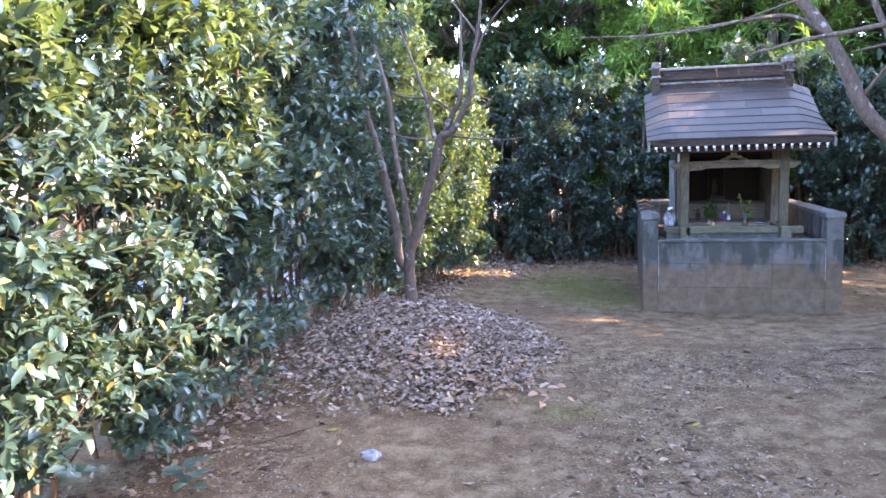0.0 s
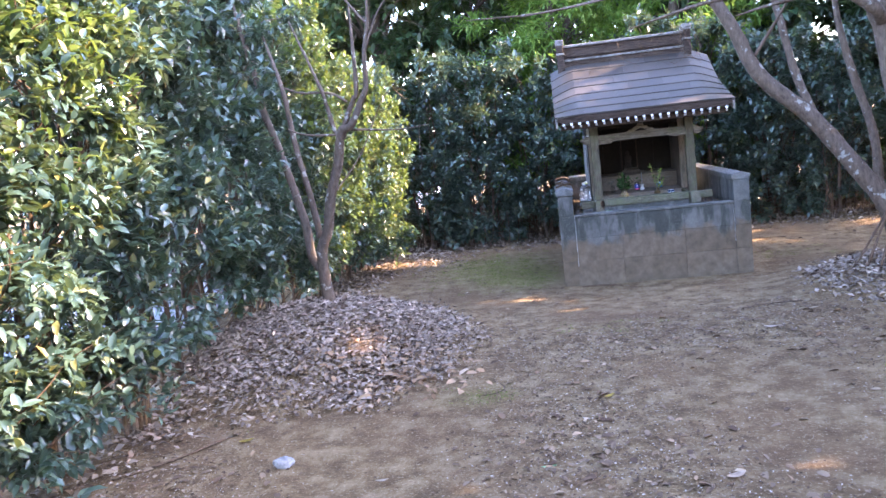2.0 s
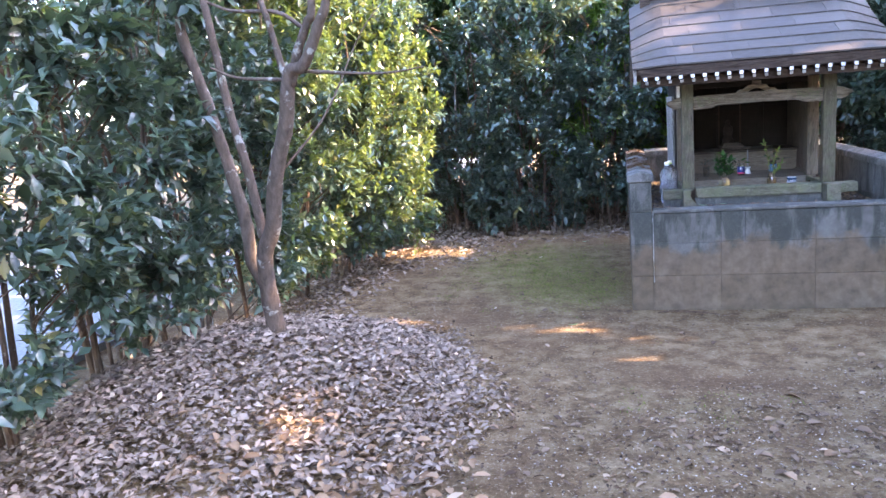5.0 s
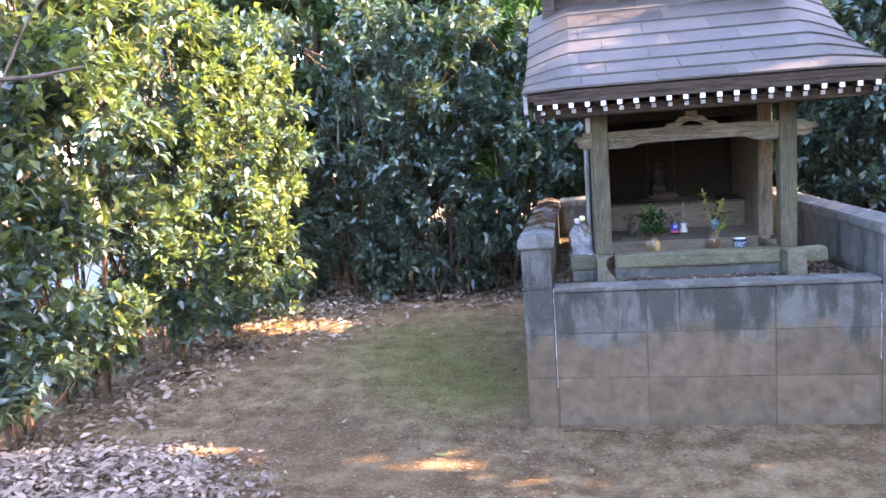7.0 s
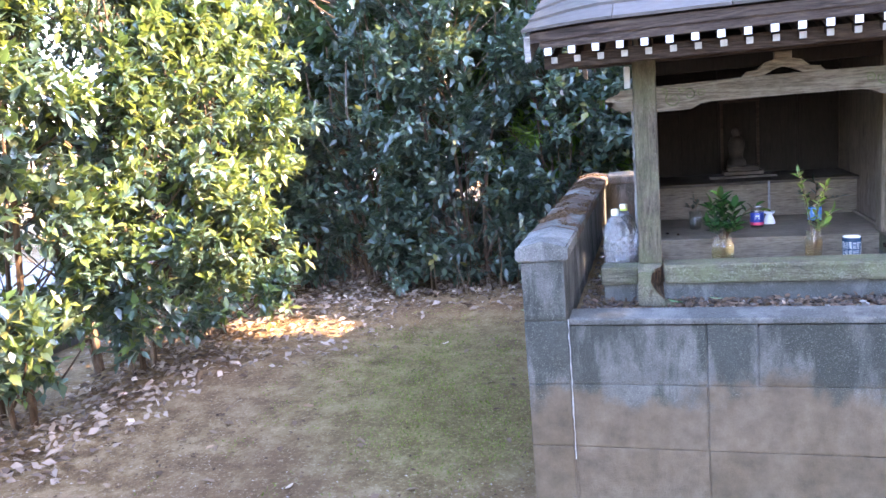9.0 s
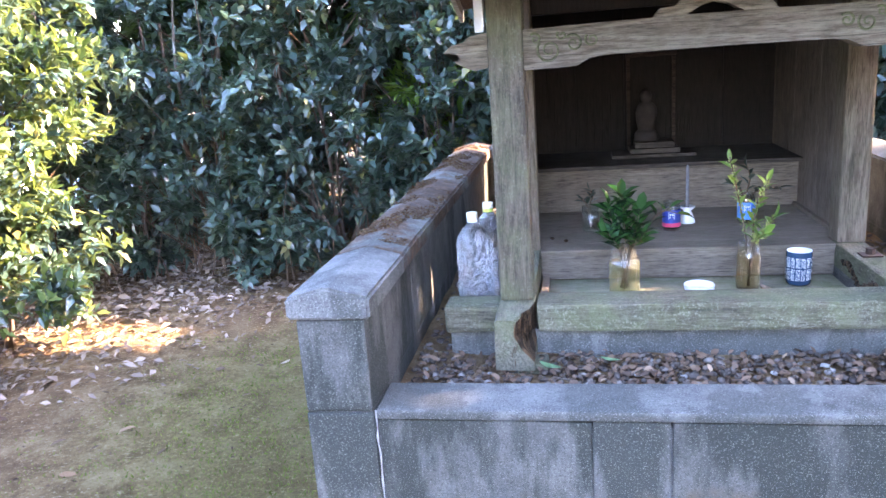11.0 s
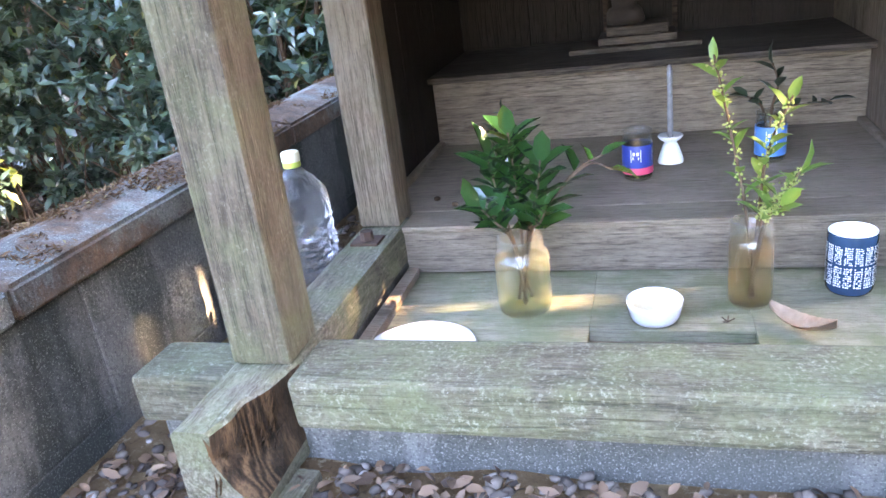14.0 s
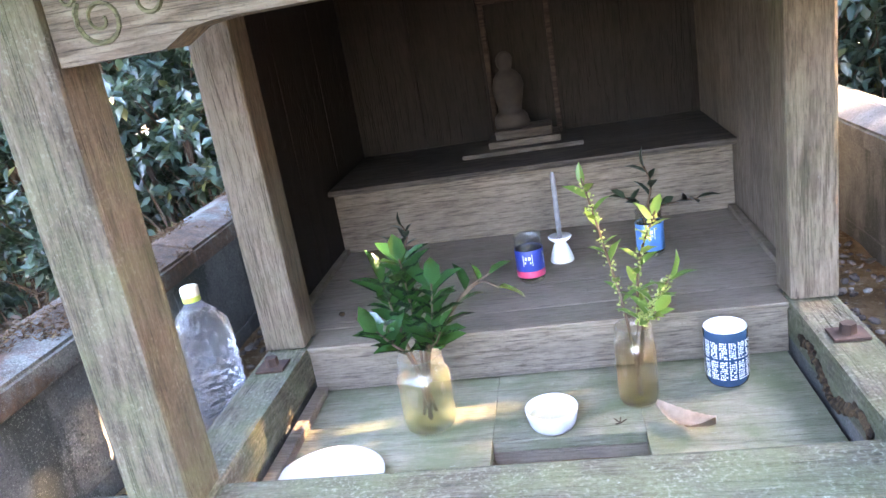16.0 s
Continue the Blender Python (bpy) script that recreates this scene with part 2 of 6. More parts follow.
M_SILL = wood_material("mossy_sill_wood", (0.048, 0.043, 0.028), (0.112, 0.102, 0.068), (0.19, 0.175, 0.125), "x", 0.6, lichen=0.5, bold=0.04)
M_SILL_Y = wood_material("mossy_side_sill_wood", (0.060, 0.055, 0.038), (0.145, 0.13, 0.09), (0.24, 0.22, 0.165), "y", 0.6, lichen=0.5, bold=0.04)
M_POST_TAN = wood_material("tan_post_wood", (0.080, 0.060, 0.042), (0.195, 0.150, 0.108), (0.30, 0.24, 0.18), "z", 0.25, bold=0.04, fine=0.6)
M_RISER = wood_material("grained_riser_wood", (0.100, 0.076, 0.056), (0.228, 0.180, 0.135), (0.335, 0.272, 0.212), "x", 0.06, bold=0.03, fine=0.6)
M_FLOORWOOD = wood_material("worn_floor_wood", (0.150, 0.113, 0.084), (0.270, 0.210, 0.160), (0.360, 0.290, 0.228), "x", 0.22, bold=0.02, fine=0.45)
# Soot-dark boards, taken further to near black with interior shade in the colour.
M_WALLWOOD = wood_material("sooty_shaded_wall_wood", (0.018, 0.014, 0.011), (0.025, 0.0195, 0.0155), (0.038, 0.030, 0.024), "z", 0.0, bold=0.03, fine=0.45)
M_DARKWOOD = wood_material("dark_roof_wood", (0.03, 0.02, 0.015), (0.07, 0.047, 0.034), (0.11, 0.08, 0.06), "x", 0.0)
M_ROTTEN = wood_material("rotten_wood", (0.010, 0.007, 0.004), (0.052, 0.032, 0.018), (0.15, 0.095, 0.05), "z", 0.0, bold=0.12)
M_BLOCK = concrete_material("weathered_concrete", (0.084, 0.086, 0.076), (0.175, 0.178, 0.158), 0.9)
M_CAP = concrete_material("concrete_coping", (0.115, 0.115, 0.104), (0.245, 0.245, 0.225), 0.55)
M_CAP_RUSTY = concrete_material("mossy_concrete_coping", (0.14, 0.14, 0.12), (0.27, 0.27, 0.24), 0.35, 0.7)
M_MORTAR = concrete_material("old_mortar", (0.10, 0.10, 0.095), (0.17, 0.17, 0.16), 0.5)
M_WHITE = plain_material("white_paint", (0.72, 0.72, 0.70), 0.6, vary=0.08)


def roof_material():
    m, t, b = shader("weathered_roof_sheet", 0.5, spec=0.2)
    v = coords(t, space="World")
    n = noise_tex(t, v, 22.0, 6.0, 0.65)
    big = noise_tex(t, v, 4.0, 4.0)
    col = ramp(t, n, [(0.3, (0.046, 0.039, 0.034)), (0.7, (0.100, 0.085, 0.070))])
    col = mix(t, maths(t, "MULTIPLY", big, 0.5), col, (0.066, 0.060, 0.056))
    t.links.new(piecewise(t, col, 0.35), b.inputs["Base Color"])
    t.links.new(ramp(t, n, [(0.3, (0.34, 0.34, 0.34)), (0.7, (0.52, 0.52, 0.52))]), b.inputs["Roughness"])
    bump(t, b, n, 0.25, 0.004)
    return m


M_ROOF = roof_material()

# ---- mesh helpers ----


def empty(name, label, category, at=(0, 0, 0), group="", kind=""):
    ob = new(name)
    ob.location = at
    ob.empty_display_size = 0.1
    return tagged(ob, label, category, group, kind)


def mesh_of(name, bm, material, smooth=False):
    bmesh.ops.recalc_face_normals(bm, faces=bm.faces)
    me = bpy.data.meshes.new(name)
    bm.to_mesh(me)
    bm.free()
    me.materials.append(material)
    if smooth:
        me.polygons.foreach_set("use_smooth", [True] * len(me.polygons))
    return me


def under(ob, parent):
    """Makes ob a part of parent; both keep their places in the world."""
    ob.parent = parent
    chain = Matrix.Identity(4)
    p = parent
    while p is not None:
        chain = p.matrix_basis @ chain if p.parent is None else p.matrix_parent_inverse @ p.matrix_basis @ chain
        p = p.parent
    ob.matrix_parent_inverse = chain.inverted()
    return ob


def part(name, bm, material, parent=None, label="", smooth=False):
    ob = new(name, mesh_of(name, bm, material, smooth))
    if parent is not None:
        under(ob, parent)
    if label:
        ob["label"] = label
    return ob


def box(x0, x1, y0, y1, z0, z1, bevel=0.004, wear=0.0, bm=None, seed=0):
    """A box with rounded edges; wear moves its corners a little."""
    own = bmesh.new()
    r = random.Random(seed + int(x0 * 1000) + int(z0 * 777) + int(y0 * 333))
    bmesh.ops.create_cube(own, size=1)
    for v in own.verts:
        v.co = Vector(((x0 + x1) / 2 + v.co.x * (x1 - x0), (y0 + y1) / 2 + v.co.y * (y1 - y0), (z0 + z1) / 2 + v.co.z * (z1 - z0)))
        if wear:
            v.co += Vector((r.uniform(-wear, wear), r.uniform(-wear, wear), r.uniform(-wear, wear)))
    if bevel:
        bmesh.ops.bevel(own, geom=list(own.edges), offset=bevel, segments=2, affect="EDGES", profile=0.6)
    if bm is None:
        return own
    me = bpy.data.meshes.new("tmp")
    own.to_mesh(me)
    own.free()
    bm.from_mesh(me)
    bpy.data.meshes.remove(me)
    return bm


def lathe(profile, at, steps=28, bm=None):
    """A turned body from (radius, height) pairs."""
    bm = bm or bmesh.new()
    rings = []
    for r, z in profile:
        if r <= 1e-5:
            rings.append([bm.verts.new((at[0], at[1], at[2] + z))])
        else:
            rings.append([bm.verts.new((at[0] + r * math.cos(2 * math.pi * i / steps), at[1] + r * math.sin(2 * math.pi * i / steps), at[2] + z)) for i in range(steps)])
    for a, b in zip(rings, rings[1:]):
        if len(a) == 1 and len(b) == 1:
            continue
        for i in range(steps):
            j = (i + 1) % steps
            if len(a) == 1:
                bm.faces.new((a[0], b[i], b[j]))
            elif len(b) == 1:
                bm.faces.new((a[i], b[0], a[j]))
            else:
                bm.faces.new((a[i], b[i], b[j], a[j]))
    return bm


def spline(points, steps=6):
    """Points along a smooth line (Catmull-Rom) through (x, y, z, radius) rows."""
    p = [np.array(q, float) for q in points]
    p = [2 * p[0] - p[1]] + p + [2 * p[-1] - p[-2]]
    out = []
    for a, b, c, d in zip(p, p[1:], p[2:], p[3:]):
        for i in range(steps):
            u = i / steps
            out.append(0.5 * (2 * b + (c - a) * u + (2 * a - 5 * b + 4 * c - d) * u * u + (3 * b - a - 3 * c + d) * u ** 3))
    out.append(p[-2])
    return out


def tube(points, sides=8, bm=None, knots=0.0, smooth_steps=5, seed=0):
    """A tapering limb through (x, y, z, radius) rows."""
    bm = bm or bmesh.new()
    r = random.Random(seed)
    line = spline(points, smooth_steps) if smooth_steps > 1 else [np.array(q, float) for q in points]
    rings = []
    for i, q in enumerate(line):
        d = Vector(line[min(i + 1, len(line) - 1)][:3] - line[max(i - 1, 0)][:3]).normalized()
        side = d.cross(Vector((0.31, 0.92, 0.23))).normalized()
        up = d.cross(side)
        rad = max(q[3], 0.0008)
        rings.append([bm.verts.new(Vector(q[:3]) + (side * math.cos(2 * math.pi * k / sides) + up * math.sin(2 * math.pi * k / sides)) * rad * (1 + r.uniform(-knots, knots))) for k in range(sides)])
    for a, b in zip(rings, rings[1:]):
        for k in range(sides):
            bm.faces.new((a[k], a[(k + 1) % sides], b[(k + 1) % sides], b[k]))
    bm.faces.new(rings[0][::-1])
    bm.faces.new(rings[-1])
    return bm


LEAF_FINE = (np.array([(0, 0, 0), (0.3, 0.46, 0.09), (0.3, 0, 0), (0.3, -0.46, 0.09), (0.68, 0.40, 0.05), (0.68, 0, -0.03), (0.68, -0.40, 0.05), (1, 0, -0.12)], float),
             [(0, 2, 1), (0, 3, 2), (1, 2, 5, 4), (2, 3, 6, 5), (4, 5, 7), (5, 6, 7)])
LEAF_FLAT = (np.array([(0, 0, 0), (0.45, 0.5, 0.06), (0.45, -0.5, 0.06), (1, 0, -0.08)], float), [(0, 3, 1), (0, 2, 3)])
LEAF_PLAIN = (np.array([(0, 0, 0), (0.45, 0.5, 0.10), (0.45, -0.5, 0.10), (1, 0, -0.08), (0.5, 0, 0)], float),
              [(0, 4, 1), (0, 2, 4), (1, 4, 3), (4, 2, 3)])


def leaf_mesh(name, template, base, heading, normal, length, width, material):
    """Many leaves as one mesh: arrays of base points, headings, face normals, lengths and width ratios."""
    verts, faces = template
    n = len(base)
    d = heading / np.linalg.norm(heading, axis=1, keepdims=True)
    s = np.cross(normal, d)
    s /= np.maximum(np.linalg.norm(s, axis=1, keepdims=True), 1e-6)
    u = np.cross(d, s)
    co = base[:, None, :] + (verts[None, :, 0, None] * d[:, None, :] + verts[None, :, 1, None] * width[:, None, None] * s[:, None, :] + verts[None, :, 2, None] * u[:, None, :]) * length[:, None, None]
    co = co.reshape(-1, 3).astype(np.float32)
    k = len(verts)
    counts = np.array([len(f) for f in faces])
    flat = np.concatenate([np.array(f) for f in faces])
    loops = (np.arange(n)[:, None] * k + flat[None, :]).ravel().astype(np.int32)
    totals = np.tile(counts, n)
    starts = np.concatenate(([0], np.cumsum(totals)[:-1])).astype(np.int32)
    me = bpy.data.meshes.new(name)
    me.vertices.add(len(co))
    me.vertices.foreach_set("co", co.ravel())
    me.loops.add(len(loops))
    me.loops.foreach_set("vertex_index", loops)
    me.polygons.add(len(starts))
    me.polygons.foreach_set("loop_start", starts)
    me.polygons.foreach_set("use_smooth", np.ones(len(starts), bool))
    me.update(calc_edges=True)
    me.validate()
    me.materials.append(material)
    return me


def sprays(rng, tips, outward, per, length, width, droop=0.15):
    """Whorls of leaves round twig tips."""
    n = len(tips) * per
    t = np.repeat(tips, per, 0)
    o = np.repeat(outward, per, 0)
    rand = rng.normal(size=(n, 3))
    head = o * 0.55 + rand * 0.62
    head[:, 2] += 0.12 - droop
    head /= np.linalg.norm(head, axis=1, keepdims=True)
    norm = np.array([0, 0, 1.0]) + o * 0.35 + rng.normal(size=(n, 3)) * 0.38
    base = t - o * rng.uniform(0, 0.13, (n, 1)) + rng.normal(size=(n, 3)) * 0.012
    return base, head, norm, length * rng.uniform(0.6, 1.15, n), width * rng.uniform(0.85, 1.15, n)


# ---- ground ----


def lift(x, y):
    """Height of the ground."""
    d = ((x + 1.45) / 1.25) ** 2 + ((y - 5.75) / 1.55) ** 2
    z = 0.35 * max(0.0, 1 - d) ** 1.2
    d = ((x - 3.7) / 1.4) ** 2 + ((y - 6.9) / 1.3) ** 2
    z += 0.14 * max(0.0, 1 - d)
    if abs(x) < 12 and -5 < y < 16:
        z += 0.018 * noise.noise(Vector((x * 0.9, y * 0.9, 0))) + 0.006 * noise.noise(Vector((x * 4, y * 4, 3)))
    z -= 0.026 * math.exp(-((x - 1.3) / 1.6) ** 2 - ((y - 7.6) / 0.9) ** 2)
    if y > 10:
        z += 0.05 * min(1.0, (y - 10) / 1.2)
    return z


def steps_out(lo, hi, step, far):
    mid = list(np.arange(lo, hi + 1e-6, step))
    out, gap = [], step
    while (out[-1] if out else 0) < far:
        gap *= 1.5
        out.append((out[-1] if out else 0) + gap)
    return [lo - o for o in reversed(out)] + mid + [hi + o for o in out]


def moss_at(x, y):
    def blob(cx, cy, rx, ry):
        return math.exp(-((x - cx) / rx) ** 2 - ((y - cy) / ry) ** 2)
    return min(1.0, blob(-0.30, 9.2, 0.75, 1.15) + 0.8 * blob(0.2, 8.3, 0.45, 0.6) + 0.75 * blob(0.0, 4.5, 0.28, 0.28) + 0.45 * blob(0.9, 5.9, 0.5, 0.3) + 0.4 * blob(3.0, 8.6, 0.8, 0.5))


def build_ground():
    xs, ys = steps_out(-5, 6.5, 0.11, 600), steps_out(-2.5, 13, 0.11, 600)
    me = bpy.data.meshes.new("ground")
    co = [(x, y, lift(x, y)) for y in ys for x in xs]
    w = len(xs)
    faces = [(j * w + i, j * w + i + 1, (j + 1) * w + i + 1, (j + 1) * w + i) for j in range(len(ys) - 1) for i in range(w - 1)]
    me.from_pydata(co, [], faces)
    at = me.attributes.new("moss", "FLOAT", "POINT")
    at.data.foreach_set("value", [moss_at(x, y) if abs(x) < 8 and -3 < y < 14 else 0.0 for x, y, z in co])
    me.polygons.foreach_set("use_smooth", [True] * len(me.polygons))
    me.materials.append(M_EARTH)
    return tagged(new("ground", me), "bare brown trodden earth with moss patches", "ground", kind="structure")


build_ground()

# ---- the lane beyond the hedge ----
bm = bmesh.new()
box(-6.6, -3.1, -40, 60, -0.05, 0.055, 0.0, bm=bm)
road = part("road", bm, plain_material("pale_asphalt", (0.17, 0.175, 0.19), 0.85, vary=0.25))
tagged(road, "pale grey paved lane seen through the hedge", "road", kind="structure")

# ---- shrine enclosure of concrete blocks ----
FRONT, BACK, LEFT, RIGHT = 7.735, 10.22, 0.547, 2.372
THICK = 0.155


def enclosure():
    root = empty("block_wall", "low weathered grey concrete block wall round the shrine", "wall", (1.46, 9.0, 0))
    core = bmesh.new()
    box(LEFT + 0.006, LEFT + THICK - 0.006, FRONT + 0.006, BACK - 0.006, -0.08, 0.90, 0, bm=core)
    box(RIGHT - THICK + 0.006, RIGHT - 0.006, FRONT + 0.006, BACK - 0.006, -0.08, 0.90, 0, bm=core)
    box(LEFT + THICK - 0.006, RIGHT - THICK + 0.006, BACK - 0.125, BACK - 0.006, -0.08, 0.90, 0, bm=core)
    box(LEFT + THICK - 0.006, RIGHT - THICK + 0.006, FRONT + 0.010, FRONT + 0.115, -0.08, 0.655, 0, bm=core)
    part("mortar", core, M_MORTAR, root)
    courses = [(-0.08, 0.225), (0.229, 0.457), (0.461, 0.668)]
    # front wall
    for k, (z0, z1) in enumerate(courses):
        seams = [LEFT + THICK + 0.004, 1.150, 1.749, RIGHT - THICK - 0.004] if k < 2 else [LEFT + THICK + 0.004, 1.150, 1.307, 1.749, RIGHT - THICK - 0.004]
        for a, b in zip(seams, seams[1:]):
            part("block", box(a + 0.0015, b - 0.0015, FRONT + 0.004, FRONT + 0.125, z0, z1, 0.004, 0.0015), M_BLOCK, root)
    part("low_coping", box(LEFT + THICK + 0.003, RIGHT - THICK - 0.003, FRONT - 0.004, FRONT + 0.135, 0.670, 0.692, 0.006, 0.002), M_CAP, root, "pale worn concrete coping")
    # pillars at the front corners
    for x0 in (LEFT, RIGHT - THICK):
        for z0, z1 in ((-0.08, 0.226), (0.229, 0.457), (0.460, 0.684), (0.687, 0.893)):
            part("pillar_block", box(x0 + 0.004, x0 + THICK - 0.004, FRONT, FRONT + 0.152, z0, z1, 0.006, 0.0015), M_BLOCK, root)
    # side and back walls
    for x0 in (LEFT, RIGHT - THICK):
        for k, (z0, z1) in enumerate(((-0.08, 0.226), (0.229, 0.457), (0.460, 0.684), (0.687, 0.893))):
            y = FRONT + 0.155
            cut = [y] + [y + 0.3 * (k % 2) + 0.6 * i for i in range(0 if k % 2 else 1, 5) if y + 0.3 * (k % 2) + 0.6 * i < BACK - 0.1] + [BACK]
            for a, b in zip(cut, cut[1:]):
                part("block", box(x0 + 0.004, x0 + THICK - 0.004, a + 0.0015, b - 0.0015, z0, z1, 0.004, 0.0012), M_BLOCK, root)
    for k, (z0, z1) in enumerate(((-0.08, 0.226), (0.229, 0.457), (0.460, 0.684), (0.687, 0.893))):
        cut = [LEFT + THICK] + [LEFT + THICK + 0.3 * (k % 2) + 0.5 * i for i in range(0 if k % 2 else 1, 4) if LEFT + THICK + 0.3 * (k % 2) + 0.5 * i > LEFT + THICK + 0.1 and LEFT + THICK + 0.3 * (k % 2) + 0.5 * i < RIGHT - THICK - 0.1] + [RIGHT - THICK]
        for a, b in zip(cut, cut[1:]):
            part("block", box(a + 0.002, b - 0.002, BACK - 0.13, BACK, z0, z1, 0.004, 0.001), M_BLOCK, root)
    # pale lime streak down the joint of the corner pillar
    for x, zs in ((LEFT + THICK + 0.001, (0.69, 0.18)), (RIGHT - THICK - 0.001, (0.62, 0.30))):
        bm = bmesh.new()
        r = random.Random(3)
        pts = []
        for k in range(26):
            z = zs[0] + (zs[1] - zs[0]) * k / 25
            pts.append((x + r.uniform(-0.0015, 0.0015), FRONT + 0.003, z, r.uniform(0.0008, 0.0030)))
        tube(pts, 5, bm, 0.3, 1)
        part("lime_streak", bm, M_LIME, root, "whitish lime streak in the joint")
    # copings with a shallow ridge

    def coping(x0, x1, y0, y1, along, material, label=""):
        bm = bmesh.new()
        if along == "y":
            prof = [(x0, 0.896), (x0, 0.943), ((x0 + x1) / 2, 0.966), (x1, 0.943), (x1, 0.896)]
            ends = [[bm.verts.new((px, y, pz)) for px, pz in prof] for y in (y0, y1)]
        else:
            prof = [(y0, 0.896), (y0, 0.943), ((y0 + y1) / 2, 0.966), (y1, 0.943), (y1, 0.896)]
            ends = [[bm.verts.new((x, py, pz)) for py, pz in prof] for x in (x0, x1)]
        for i in range(5):
            bm.faces.new((ends[0][i], ends[0][(i + 1) % 5], ends[1][(i + 1) % 5], ends[1][i]))
        bm.faces.new(ends[0])
        bm.faces.new(ends[1][::-1])
        bmesh.ops.bevel(bm, geom=list(bm.edges), offset=0.006, segments=2, affect="EDGES")
        part("coping", bm, material, root, label)
    for x0 in (LEFT, RIGHT - THICK):
        coping(x0 - 0.012, x0 + THICK + 0.012, FRONT - 0.012, FRONT + 0.33, "y", M_CAP)
        coping(x0 - 0.010, x0 + THICK + 0.010, FRONT + 0.333, FRONT + 1.15, "y", M_CAP_RUSTY if x0 == LEFT else M_CAP, "coping stained rusty brown with moss" if x0 == LEFT else "")
        coping(x0 - 0.011, x0 + THICK + 0.011, FRONT + 1.153, BACK + 0.011, "y", M_CAP_RUSTY if x0 == LEFT else M_CAP)
    coping(LEFT + THICK + 0.014, RIGHT - THICK - 0.014, BACK - 0.14, BACK + 0.01, "x", M_CAP)
    return root


M_LIME = plain_material("lime_bloom", (0.36, 0.36, 0.34), 0.9, vary=0.3)
enclosure()

# raised bed of soil and gravel inside the walls
INNER = 0.645
bm = bmesh.new()
nx, ny = 46, 64
grid = [[bm.verts.new((LEFT + THICK - 0.002 + (RIGHT - LEFT - 2 * THICK + 0.004) * i / nx, FRONT + 0.12 + (BACK - FRONT - 0.24) * j / ny,
                       INNER + 0.012 * noise.noise(Vector((i * 0.25, j * 0.25, 5))))) for i in range(nx + 1)] for j in range(ny + 1)]
for j in range(ny):
    for i in range(nx):
        bm.faces.new((grid[j][i], grid[j][i + 1], grid[j + 1][i + 1], grid[j + 1][i]))
soil = part("soil_bed", bm, M_EARTH, smooth=True)
tagged(soil, "dark soil bed inside the block wall", "soil", kind="structure")

# ---- the shrine ----
PL0, PL1, PR0, PR1 = 0.935, 1.019, 1.881, 1.965
CX = 1.45
PF, PB = 8.155, 8.645  # fronts of the front and rear posts
SILL, TRAY, STEP, SHELF = 0.787, 0.687, 0.786, 0.966
REAR = 9.62


def chamfered_post(x0, x1, y0, y1, z0, z1, seed):
    bm = box(x0, x1, y0, y1, z0, z1, 0.007, 0.001, seed=seed)
    return bm


